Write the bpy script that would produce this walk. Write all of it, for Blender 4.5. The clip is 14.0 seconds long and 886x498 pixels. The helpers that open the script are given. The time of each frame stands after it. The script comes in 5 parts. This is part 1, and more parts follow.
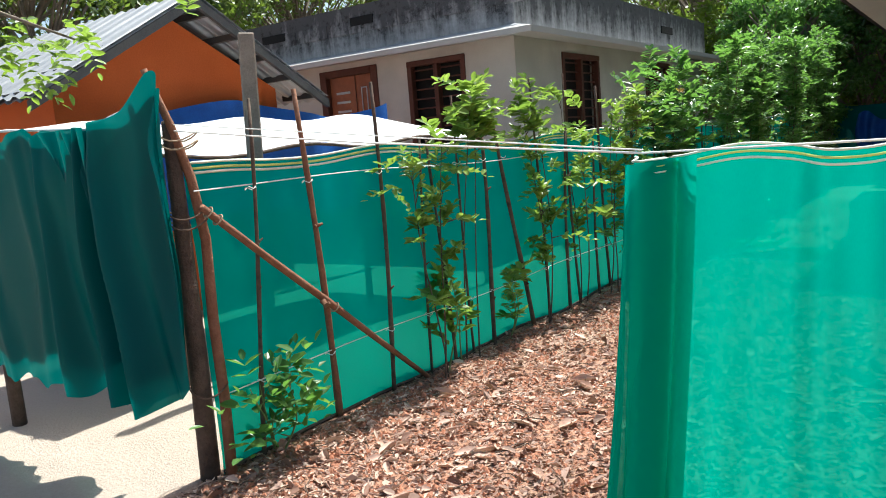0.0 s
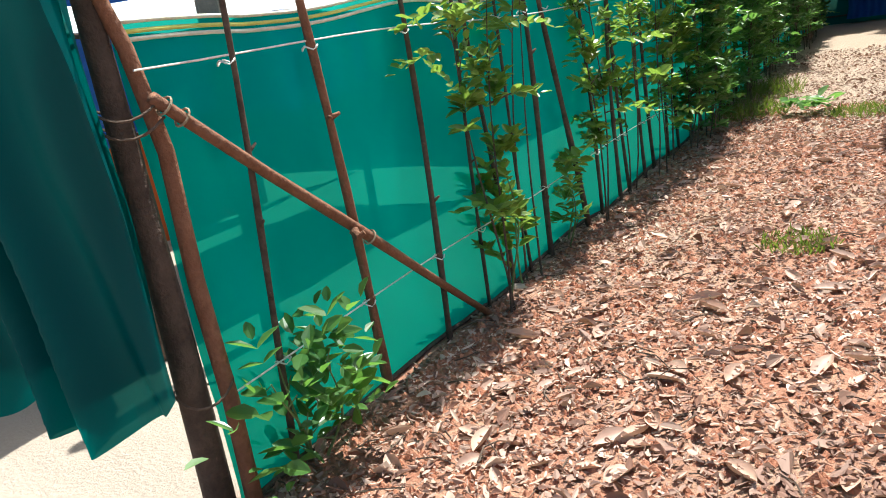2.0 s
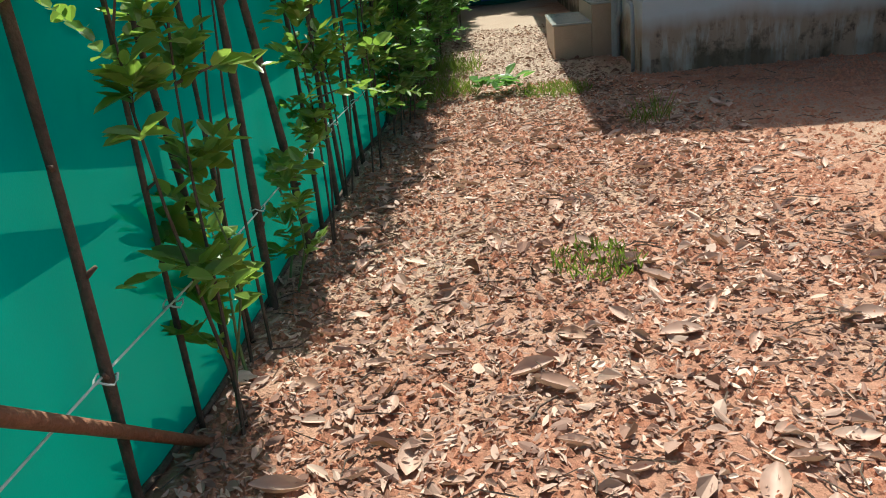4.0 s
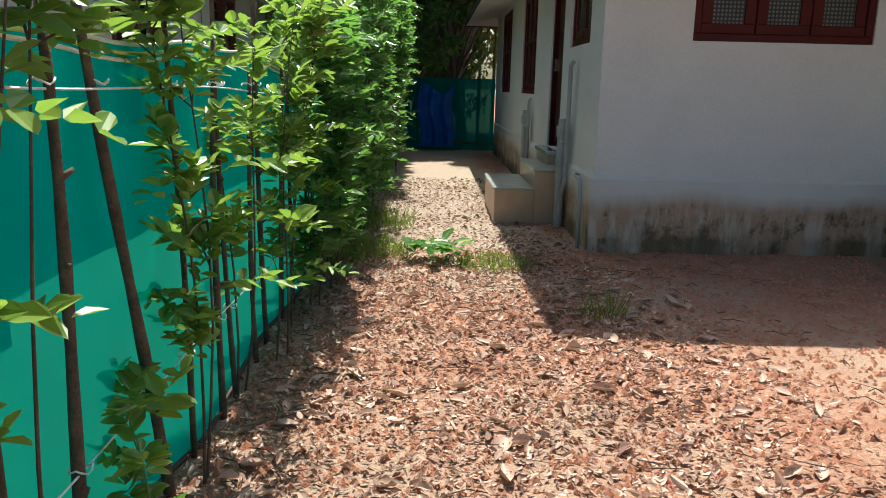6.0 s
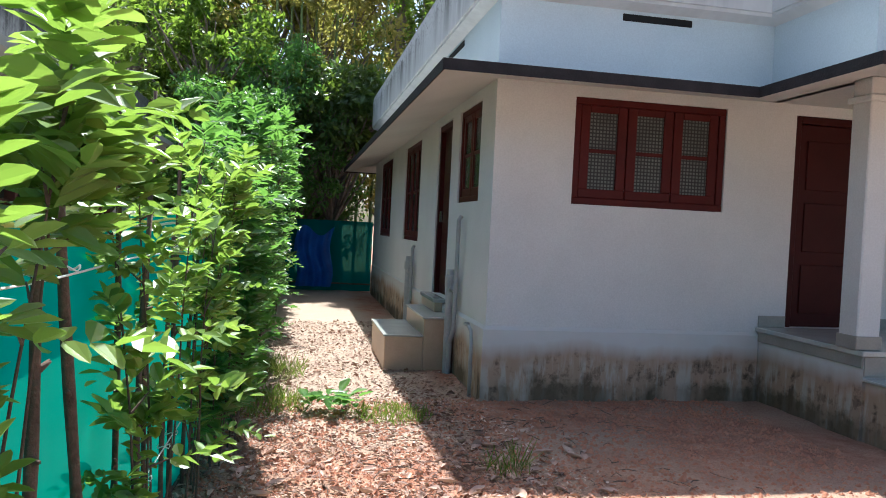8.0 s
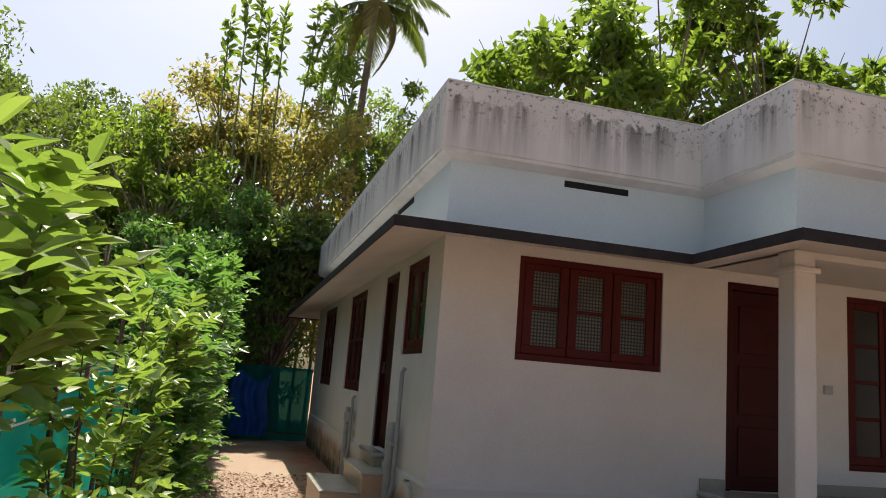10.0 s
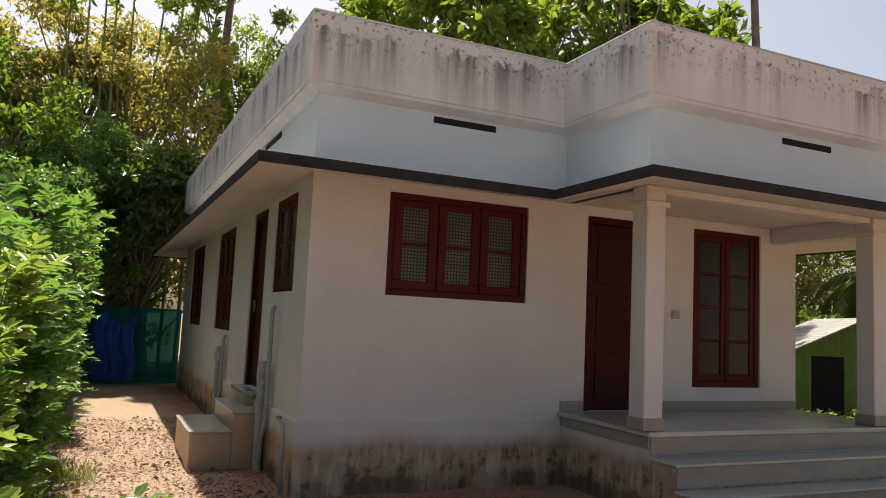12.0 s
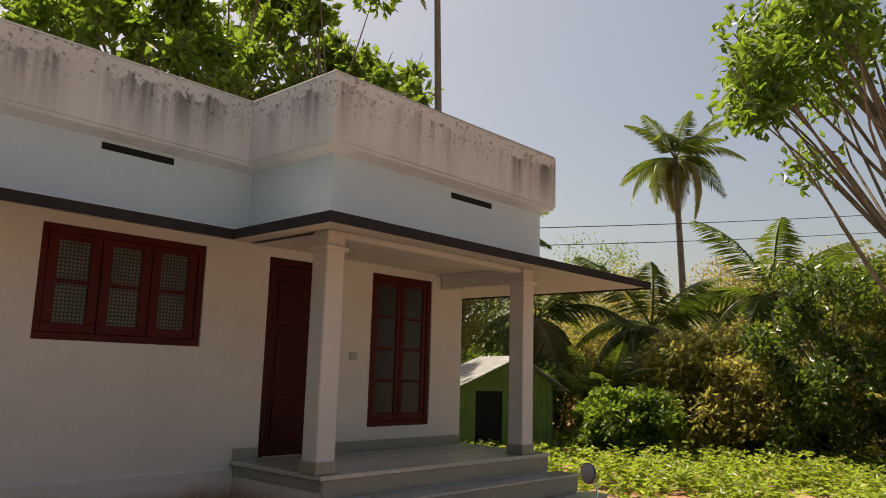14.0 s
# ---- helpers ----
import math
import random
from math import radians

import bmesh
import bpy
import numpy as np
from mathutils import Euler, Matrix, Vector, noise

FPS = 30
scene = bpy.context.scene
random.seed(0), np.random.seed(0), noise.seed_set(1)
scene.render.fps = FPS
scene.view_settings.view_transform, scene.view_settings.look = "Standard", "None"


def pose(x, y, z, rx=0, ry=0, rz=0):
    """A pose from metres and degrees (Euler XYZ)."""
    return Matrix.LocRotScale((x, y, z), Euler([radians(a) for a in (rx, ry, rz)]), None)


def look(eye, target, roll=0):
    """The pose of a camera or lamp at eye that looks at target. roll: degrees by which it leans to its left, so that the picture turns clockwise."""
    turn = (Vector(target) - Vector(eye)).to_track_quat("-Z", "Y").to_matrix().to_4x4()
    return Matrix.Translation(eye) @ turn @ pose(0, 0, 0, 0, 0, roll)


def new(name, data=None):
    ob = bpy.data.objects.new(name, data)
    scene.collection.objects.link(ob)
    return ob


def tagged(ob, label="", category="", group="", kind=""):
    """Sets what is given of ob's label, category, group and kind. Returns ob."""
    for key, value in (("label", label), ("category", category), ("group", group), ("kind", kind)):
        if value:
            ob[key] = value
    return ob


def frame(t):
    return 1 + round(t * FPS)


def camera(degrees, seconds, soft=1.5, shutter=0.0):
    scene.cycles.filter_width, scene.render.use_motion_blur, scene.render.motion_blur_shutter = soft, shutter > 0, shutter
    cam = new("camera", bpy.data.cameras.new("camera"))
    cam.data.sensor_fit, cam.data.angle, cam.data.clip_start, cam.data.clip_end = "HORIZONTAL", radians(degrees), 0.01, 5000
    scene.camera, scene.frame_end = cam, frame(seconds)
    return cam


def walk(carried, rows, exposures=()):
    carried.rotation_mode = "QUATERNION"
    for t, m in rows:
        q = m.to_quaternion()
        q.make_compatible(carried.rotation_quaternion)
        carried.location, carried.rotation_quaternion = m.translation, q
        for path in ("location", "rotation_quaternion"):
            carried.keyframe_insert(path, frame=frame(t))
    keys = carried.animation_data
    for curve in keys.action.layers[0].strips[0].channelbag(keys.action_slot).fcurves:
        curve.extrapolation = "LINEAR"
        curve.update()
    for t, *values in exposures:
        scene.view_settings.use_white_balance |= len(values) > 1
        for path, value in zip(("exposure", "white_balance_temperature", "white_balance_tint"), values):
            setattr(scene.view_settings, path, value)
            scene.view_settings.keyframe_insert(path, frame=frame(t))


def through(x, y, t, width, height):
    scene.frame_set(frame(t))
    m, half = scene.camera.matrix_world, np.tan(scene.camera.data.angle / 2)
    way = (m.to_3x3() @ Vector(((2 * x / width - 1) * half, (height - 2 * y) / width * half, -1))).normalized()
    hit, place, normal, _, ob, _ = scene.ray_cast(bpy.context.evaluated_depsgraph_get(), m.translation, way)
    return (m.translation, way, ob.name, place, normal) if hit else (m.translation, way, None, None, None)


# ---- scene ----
cam = camera(61.0, 14.0, 1.0)
PATH = [
    (0, (0.145, -0.06, 1.585), (-1.011, 1.547, 1.301), -4.5),
    (0.5, (-0.211, 0.127, 1.532), (-1.408, 1.698, 1.219), -3.5),
    (1, (-0.461, 0.291, 1.512), (-1.798, 1.751, 1.228), -4.4),
    (1.5, (-0.827, 0.537, 1.493), (-2.022, 2.102, 1.145), -4.8),
    (2, (-1.1, 0.791, 1.43), (-2.143, 2.4, 0.861), -9.4),
    (2.5, (-1.463, 1.11, 1.413), (-2.239, 2.814, 0.711), -7.6),
    (2.7, (-1.561, 1.237, 1.398), (-2.176, 3.002, 0.686), -6.9),
    (5, (-2.006, 2.638, 1.257), (-2.114, 4.498, 0.53), -5.0),
    (5.5, (-1.969, 2.882, 1.322), (-1.996, 4.782, 0.697), -2.9),
    (6, (-2.016, 2.982, 1.426), (-1.975, 4.937, 1.006), 1.3),
    (6.5, (-2.177, 2.915, 1.465), (-2.03, 4.869, 1.065), 0.1),
    (7, (-2.233, 2.887, 1.507), (-1.871, 4.827, 1.18), 1.5),
    (7.1, (-2.254, 2.875, 1.513), (-1.859, 4.818, 1.247), 2.2),
    (7.5, (-2.315, 2.84, 1.57), (-1.892, 4.789, 1.411), 3.3),
    (8, (-2.32, 2.883, 1.578), (-1.935, 4.844, 1.524), 2.8),
    (8.5, (-2.321, 2.856, 1.611), (-1.929, 4.812, 1.757), 3.7),
    (8.7, (-2.333, 2.848, 1.609), (-1.927, 4.795, 1.823), 4.1),
    (10.8, (-2.365, 2.828, 1.642), (-1.763, 4.702, 1.998), 4.4),
    (11, (-2.356, 2.803, 1.649), (-1.717, 4.667, 1.991), 4.5),
    (11.5, (-2.346, 2.832, 1.63), (-1.61, 4.673, 1.899), 3.6),
    (12, (-2.3, 2.803, 1.632), (-1.476, 4.615, 1.827), 2.7),
    (12.5, (-2.268, 2.763, 1.639), (-1.345, 4.496, 2.02), 3.4),
    (13, (-2.246, 2.763, 1.672), (-1.184, 4.417, 2.04), 2.9),
    (13.5, (-2.207, 2.771, 1.674), (-0.961, 4.299, 2.006), 2.1),
    (14, (-2.154, 2.774, 1.688), (-0.698, 4.107, 2.013), 1.6),
]
EXPOSURES = [(0.0, 1.08, 6100, 2), (2.0, 1.15, 6150, 2), (2.7, 1.02, 6250, 0), (5.0, 0.7, 6250, -2), (5.5, 0.85, 6250, -1), (6.5, 1.05, 6200, -1), (7.5, 1.4, 5850, 4), (8.7, 1.35, 5750, 4), (10.8, 0.45, 7700, 12), (11.5, 0.55, 7700, 12), (12.0, 0.8, 7700, 12), (12.5, 0.55, 7500, 12), (14.0, 0.5, 8300, 12)]
walk(cam, [(t, look(eye, target, roll)) for t, eye, target, roll in PATH], EXPOSURES)

# ---- light ----
SUN_EL, SUN_AZ = 62.5, 1.0  # azimuth from +y towards +x
world = bpy.data.worlds.new("sky")
scene.world = world
world.use_nodes = True
wn = world.node_tree.nodes
sky = wn.new("ShaderNodeTexSky")
sky.sky_type, sky.sun_disc = "NISHITA", False
sky.sun_elevation, sky.sun_rotation = radians(SUN_EL), radians(SUN_AZ)
sky.dust_density, sky.air_density = 3.6, 1.0
sky.altitude = 20
wn["Background"].inputs["Strength"].default_value = 0.10
world.node_tree.links.new(sky.outputs[0], wn["Background"].inputs["Color"])
sun = new("sun", bpy.data.lights.new("sun", "SUN"))
sun.data.energy, sun.data.angle, sun.data.color = 5.0, radians(0.6), (1.0, 0.95, 0.87)
sun_to = Vector((math.sin(radians(SUN_AZ)) * math.cos(radians(SUN_EL)), math.cos(radians(SUN_AZ)) * math.cos(radians(SUN_EL)), math.sin(radians(SUN_EL))))
sun.matrix_world = look(sun_to * 40, (0, 0, 0))

# ---- materials ----


class Nodes:
    """A small wrapper for writing node materials."""

    def __init__(self, name):
        self.mat = bpy.data.materials.new(name)
        self.mat.use_nodes = True
        self.t = self.mat.node_tree
        self.b = self.t.nodes["Principled BSDF"]
        self.out = self.t.nodes["Material Output"]
        self.co = self.n("ShaderNodeTexCoord").outputs["Object"]

    def n(self, kind, **inputs):
        node = self.t.nodes.new(kind)
        for key, value in inputs.items():
            self.set(node.inputs[key.replace("_", " ")], value)
        return node

    def set(self, socket, value):
        if isinstance(value, bpy.types.NodeSocket):
            self.t.links.new(value, socket)
        else:
            socket.default_value = value

    def stretch(self, x, y, z):
        m = self.n("ShaderNodeMapping", Vector=self.co)
        m.inputs["Scale"].default_value = (x, y, z)
        return m.outputs[0]

    def noise(self, scale, detail=4.0, rough=0.6, co=None):
        return self.n("ShaderNodeTexNoise", Vector=co or self.co, Scale=scale, Detail=detail, Roughness=rough).outputs["Fac"]

    def ramp(self, fac, a, b, ca=(0, 0, 0), cb=(1, 1, 1)):
        r = self.n("ShaderNodeValToRGB", Fac=fac)
        e = r.color_ramp.elements
        e[0].position, e[1].position = a, b
        e[0].color, e[1].color = (*ca, 1), (*cb, 1)
        return r.outputs[0]

    def mix(self, fac, a, b, kind="MIX"):
        m = self.t.nodes.new("ShaderNodeMix")
        m.data_type, m.blend_type = "RGBA", kind
        for i, v in ((0, fac), (6, a), (7, b)):
            self.set(m.inputs[i], (*v, 1) if isinstance(v, tuple) and len(v) == 3 else v)
        return m.outputs[2]

    def math(self, op, a, b=0.5):
        m = self.t.nodes.new("ShaderNodeMath")
        m.operation = op
        self.set(m.inputs[0], a)
        self.set(m.inputs[1], b)
        return m.outputs[0]

    def bump(self, height, strength, distance=0.01):
        self.set(self.b.inputs["Normal"], self.n("ShaderNodeBump", Height=height, Strength=strength, Distance=distance).outputs[0])

    def done(self, colour, rough=0.8, metal=0.0, spec=0.3):
        self.set(self.b.inputs["Base Color"], colour)
        self.set(self.b.inputs["Roughness"], rough)
        self.b.inputs["Metallic"].default_value = metal
        self.b.inputs["Specular IOR Level"].default_value = spec
        return self.mat


def plain(name, a, b, scale=6.0, rough=0.8, metal=0.0, bump=0.3, fine=60.0, spec=0.3):
    """Two tones mixed by coarse patches and fine grain."""
    k = Nodes(name)
    coarse, grain = k.noise(scale), k.noise(fine, 3.0)
    c = k.mix(k.ramp(coarse, 0.35, 0.68), a, b)
    c = k.mix(0.35, c, k.mix(grain, tuple(v * 0.55 for v in a), tuple(min(1, v * 1.35) for v in b)))
    k.bump(k.math("ADD", grain, coarse), bump)
    return k.done(c, rough, metal, spec)


def leafy(name, a, b, through=0.45, rough=0.36, glow=(0.34, 0.50, 0.05)):
    """Leaf surface: every leaf its own tone, some light passes through."""
    k = Nodes(name)
    rnd = k.n("ShaderNodeNewGeometry").outputs["Random Per Island"]
    c = k.mix(k.math("POWER", rnd, 1.4), tuple(v * 0.8 for v in a), tuple(min(1.0, v * 1.1) for v in b))
    c = k.mix(k.ramp(k.noise(1.3, 2.0), 0.35, 0.7), c, tuple(v * 0.7 for v in a))
    m = k.done(c, rough, 0.0, 0.5)
    tr = k.n("ShaderNodeBsdfTranslucent", Color=k.mix(0.5, c, glow))
    mx = k.n("ShaderNodeMixShader", Fac=through)
    k.t.links.new(k.b.outputs[0], mx.inputs[1])
    k.t.links.new(tr.outputs[0], mx.inputs[2])
    k.t.links.new(mx.outputs[0], k.out.inputs[0])
    return m


def cloth_material(name, colour, back, clear, sight=(0.22, 0.86, 0.62)):
    """Woven shade net: sheen of plastic threads, light shines through, gaps let some sight pass."""
    k = Nodes(name)
    weave = k.noise(420, 1.0, 0.5, k.stretch(1, 1, 0.25))
    fold = k.noise(2.2, 3.0)
    c = k.mix(k.math("MULTIPLY", k.math("ADD", weave, fold), 0.5), tuple(v * 0.72 for v in colour), tuple(v * 1.25 for v in colour))
    k.bump(weave, 0.25, 0.002)
    m = k.done(c, 0.5, 0.0, 0.2)
    tr = k.n("ShaderNodeBsdfTranslucent", Color=(*back, 1))
    clr = k.n("ShaderNodeBsdfTransparent", Color=(*sight, 1))
    a, b = k.n("ShaderNodeMixShader", Fac=0.45), k.n("ShaderNodeMixShader", Fac=clear)
    k.t.links.new(k.b.outputs[0], a.inputs[1])
    k.t.links.new(tr.outputs[0], a.inputs[2])
    k.t.links.new(a.outputs[0], b.inputs[1])
    k.t.links.new(clr.outputs[0], b.inputs[2])
    k.t.links.new(b.outputs[0], k.out.inputs[0])
    return m


def soil_material():
    k = Nodes("laterite_soil")
    big, mid, fine = k.noise(0.45, 3.0), k.noise(5.0), k.noise(55.0, 5.0, 0.7)
    c = k.mix(k.ramp(mid, 0.35, 0.65), (0.33, 0.145, 0.095), (0.48, 0.27, 0.185))
    c = k.mix(k.ramp(big, 0.45, 0.6), c, (0.40, 0.285, 0.21))
    c = k.mix(k.ramp(fine, 0.3, 0.6), k.mix(0.6, c, (0.16, 0.085, 0.055)), c)
    stones = k.n("ShaderNodeTexVoronoi", Vector=k.co, Scale=38.0).outputs["Distance"]
    c = k.mix(k.ramp(stones, 0.1, 0.25, (1, 1, 1), (0, 0, 0)), c, (0.40, 0.20, 0.135))
    # paler trodden strip along the house and the sandy yard of the neighbour
    sep = k.n("ShaderNodeSeparateXYZ", Vector=k.co)
    wob = k.math("MULTIPLY", k.noise(1.2), 2.0)
    far = k.ramp(k.math("SUBTRACT", sep.outputs[1], k.math("ADD", wob, 7.3)), 0.0, 0.8)
    lane = k.ramp(k.math("SUBTRACT", k.math("MULTIPLY", sep.outputs[0], -1.0), k.math("SUBTRACT", 1.3, k.math("MULTIPLY", wob, 0.5))), 0.0, 0.35)
    c = k.mix(k.math("MULTIPLY", k.math("MULTIPLY", far, lane), 0.85), c, k.mix(fine, (0.29, 0.22, 0.165), (0.48, 0.39, 0.315)))
    bare = k.ramp(k.math("ADD", sep.outputs[0], k.math("SUBTRACT", wob, 0.9)), 0.0, 0.9)
    open_yard = k.ramp(k.math("SUBTRACT", 8.0, sep.outputs[1]), 0.0, 0.6)
    c = k.mix(k.math("MULTIPLY", k.math("MULTIPLY", bare, open_yard), 0.6), c, k.mix(fine, (0.31, 0.21, 0.155), (0.48, 0.345, 0.26)))
    yard = k.ramp(k.math("SUBTRACT", k.math("MULTIPLY", sep.outputs[0], -1.0), 2.98), 0.0, 0.1)
    c = k.mix(yard, c, k.mix(fine, (0.36, 0.29, 0.235), (0.48, 0.40, 0.34)))
    k.bump(k.math("ADD", k.math("MULTIPLY", fine, 0.7), mid), 0.9, 0.03)
    return k.done(c, 0.95, 0.0, 0.1)


def stained_wall(name, base, z0, z1, stain, amount, streak=(7, 7, 0.7), pow_low=0.40, hi=0.62):
    """Painted plaster whose stains start at z0 and have died away at z1."""
    k = Nodes(name)
    sep = k.n("ShaderNodeSeparateXYZ", Vector=k.co)
    h = k.n("ShaderNodeMapRange", Value=sep.outputs[2])
    h.inputs[1].default_value, h.inputs[2].default_value = z1, z0
    run = k.noise(1.0, 6.0, 0.7, k.stretch(*streak))
    spot = k.noise(9.0, 6.0, 0.7)
    mask = k.ramp(k.math("ADD", k.math("MULTIPLY", h.outputs[0], 0.34), k.math("MULTIPLY", k.math("ADD", run, k.math("MULTIPLY", spot, 0.5)), 0.5)), pow_low, hi)
    mask = k.math("MULTIPLY", mask, k.ramp(h.outputs[0], 0.02, 0.25))
    fine = k.noise(120.0, 3.0)
    c = k.mix(k.ramp(k.noise(1.4), 0.3, 0.7), tuple(v * 0.93 for v in base), base)
    c = k.mix(k.math("MULTIPLY", mask, amount), c, k.mix(k.ramp(spot, 0.54, 0.66), stain, tuple(v * 0.22 for v in stain)))
    k.bump(k.math("ADD", fine, spot), 0.15, 0.004)
    return k.done(c, 0.75, 0.0, 0.25)


def plinth_material():
    """Pale plaster with a wandering brown damp line, black mould blotches and peeled pale patches."""
    k = Nodes("stained_plinth_plaster")
    z = k.n("ShaderNodeSeparateXYZ", Vector=k.co).outputs[2]
    wander = k.noise(1.7, 4.0, 0.6, k.stretch(1, 1, 0.25))
    spot, fine = k.noise(7.0, 5.0, 0.65), k.noise(90.0, 3.0)
    drip = k.noise(1.0, 5.0, 0.65, k.stretch(8, 8, 1.3))
    depth = k.math("SUBTRACT", k.math("ADD", k.math("MULTIPLY", wander, 0.34), 0.34), z)
    damp = k.ramp(depth, 0.0, 0.16)
    c = k.mix(k.ramp(k.noise(1.4), 0.3, 0.7), (0.50, 0.49, 0.48), (0.57, 0.56, 0.55))
    c = k.mix(k.math("MULTIPLY", damp, 0.85), c, k.mix(drip, (0.27, 0.14, 0.065), (0.45, 0.30, 0.20)))
    peel = k.math("MULTIPLY", k.ramp(drip, 0.50, 0.58), k.ramp(depth, 0.12, 0.26))
    c = k.mix(k.math("MULTIPLY", peel, 0.7), c, (0.47, 0.42, 0.36))
    mould = k.math("MULTIPLY", k.ramp(spot, 0.50, 0.60), k.ramp(depth, 0.08, 0.2))
    mould = k.math("MULTIPLY", mould, k.ramp(drip, 0.36, 0.56, (1, 1, 1), (0.15, 0.15, 0.15)))
    c = k.mix(k.math("MULTIPLY", mould, 0.9), c, (0.045, 0.032, 0.024))
    foot = k.math("MULTIPLY", k.ramp(k.math("SUBTRACT", k.math("MULTIPLY", spot, 0.4), z), 0.02, 0.14), k.ramp(wander, 0.38, 0.55))
    c = k.mix(k.math("MULTIPLY", foot, 0.85), c, (0.10, 0.075, 0.045))
    k.bump(k.math("ADD", fine, k.math("MULTIPLY", peel, 2.0)), 0.25, 0.005)
    return k.done(c, 0.85, 0.0, 0.2)


def lattice_glass():
    """Figured glass: a lattice of small pale squares pressed into dark panes."""
    k = Nodes("figured_glass")
    sep = k.n("ShaderNodeSeparateXYZ", Vector=k.co)
    u = k.math("FRACT", k.math("MULTIPLY", k.math("ADD", sep.outputs[0], sep.outputs[1]), 28.0))
    v = k.math("FRACT", k.math("MULTIPLY", sep.outputs[2], 28.0))
    du, dv = k.math("ABSOLUTE", k.math("SUBTRACT", u)), k.math("ABSOLUTE", k.math("SUBTRACT", v))
    cell = k.math("LESS_THAN", k.math("MAXIMUM", du, dv), 0.30)
    c = k.mix(cell, (0.03, 0.03, 0.03), (0.15, 0.16, 0.15))
    k.bump(cell, 0.4, 0.004)
    return k.done(k.mix(k.ramp(k.noise(3.0), 0.3, 0.7), k.mix(0.6, c, (0.03, 0.03, 0.03)), c), 0.4, 0.0, 0.2)


def corrugated(name, a, b, axis, pitch, rough=0.5, metal=0.3):
    k = Nodes(name)
    wave = k.n("ShaderNodeTexWave", Vector=k.co, Scale=1.0 / pitch / 3.18, Distortion=0.0)
    wave.bands_direction = axis
    c = k.mix(k.ramp(k.noise(3.0), 0.3, 0.7), a, b)
    k.bump(wave.outputs["Fac"], 0.8, 0.03)
    return k.done(k.mix(0.25, c, k.mix(k.noise(40.0), (0.1, 0.08, 0.06), b)), rough, metal)


def mould_material():
    """White plaster with mould patches that start below the coping and run down in streaks."""
    k = Nodes("mould_streaked_parapet")
    sep = k.n("ShaderNodeSeparateXYZ", Vector=k.co)
    patch = k.noise(1.0, 3.0, 0.6, k.stretch(1.1, 1.1, 0.15))
    line = k.noise(1.0, 5.0, 0.65, k.stretch(5.5, 5.5, 0.3))
    edge = k.noise(1.0, 5.0, 0.7, k.stretch(7, 7, 5))
    head = k.math("SUBTRACT", k.math("ADD", k.math("MULTIPLY", edge, 0.55), 4.22), sep.outputs[2])
    below = k.ramp(head, 0.0, 0.035)
    fade = k.n("ShaderNodeMapRange", Value=sep.outputs[2])
    fade.inputs[1].default_value, fade.inputs[2].default_value = 3.88, 4.5
    m = k.math("MULTIPLY", k.ramp(patch, 0.40, 0.54), k.ramp(line, 0.38, 0.60))
    m = k.math("MULTIPLY", k.math("MULTIPLY", m, below), k.math("ADD", k.math("MULTIPLY", fade.outputs[0], 0.8), 0.12))
    spots = k.math("MULTIPLY", k.ramp(k.noise(16.0, 5.0, 0.75), 0.55, 0.62), k.ramp(fade.outputs[0], 0.40, 0.9))
    base = k.mix(k.ramp(k.noise(1.6), 0.3, 0.7), (0.50, 0.495, 0.49), (0.57, 0.57, 0.565))
    c = k.mix(m, base, (0.085, 0.078, 0.072))
    c = k.mix(k.math("MULTIPLY", spots, 0.8), c, (0.10, 0.095, 0.09))
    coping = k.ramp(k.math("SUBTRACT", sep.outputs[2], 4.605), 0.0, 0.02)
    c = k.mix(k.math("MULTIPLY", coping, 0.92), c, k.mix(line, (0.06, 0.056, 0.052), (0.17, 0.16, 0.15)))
    k.bump(k.noise(90.0, 3.0), 0.15, 0.004)
    return k.done(c, 0.8, 0.0, 0.2)


SOIL = soil_material()
NET = cloth_material("green_shade_net", (0.0, 0.34, 0.295), (0.0, 0.44, 0.36), 0.19, (0.07, 0.74, 0.54))
NET_BRIGHT = cloth_material("bright_green_net", (0.0, 0.30, 0.24), (0.0, 0.46, 0.36), 0.16)
CLOTH = cloth_material("dark_green_cloth", (0.0, 0.095, 0.105), (0.0, 0.14, 0.13), 0.05, (0.2, 0.8, 0.66))
HEM = plain("white_hem", (0.62, 0.66, 0.5), (0.75, 0.78, 0.66), 20, 0.7)
HEM_Y = plain("yellow_hem", (0.55, 0.6, 0.12), (0.6, 0.66, 0.2), 20, 0.7)
BARK = plain("stick_bark", (0.05, 0.034, 0.025), (0.145, 0.098, 0.072), 14, 0.9, bump=0.8)
BARK_RED = plain("red_brown_bark", (0.15, 0.065, 0.035), (0.26, 0.125, 0.075), 10, 0.85, bump=0.8)
BARK_DARK = plain("weathered_post_wood", (0.05, 0.035, 0.028), (0.12, 0.085, 0.065), 12, 0.92, bump=0.9)
TRUNK = plain("tree_bark", (0.11, 0.085, 0.065), (0.24, 0.20, 0.16), 5, 0.92, bump=0.9, fine=25)
PLANK = plain("grey_plank", (0.19, 0.15, 0.12), (0.32, 0.26, 0.21), 7, 0.85, bump=0.5)
STEM = plain("green_stem", (0.10, 0.16, 0.05), (0.18, 0.22, 0.09), 12, 0.7)
STRING = plain("nylon_string", (0.62, 0.62, 0.58), (0.78, 0.78, 0.74), 30, 0.6)
LEAF_YOUNG = leafy("young_leaflets", (0.11, 0.22, 0.03), (0.30, 0.40, 0.09), 0.46, 0.34, (0.36, 0.54, 0.07))
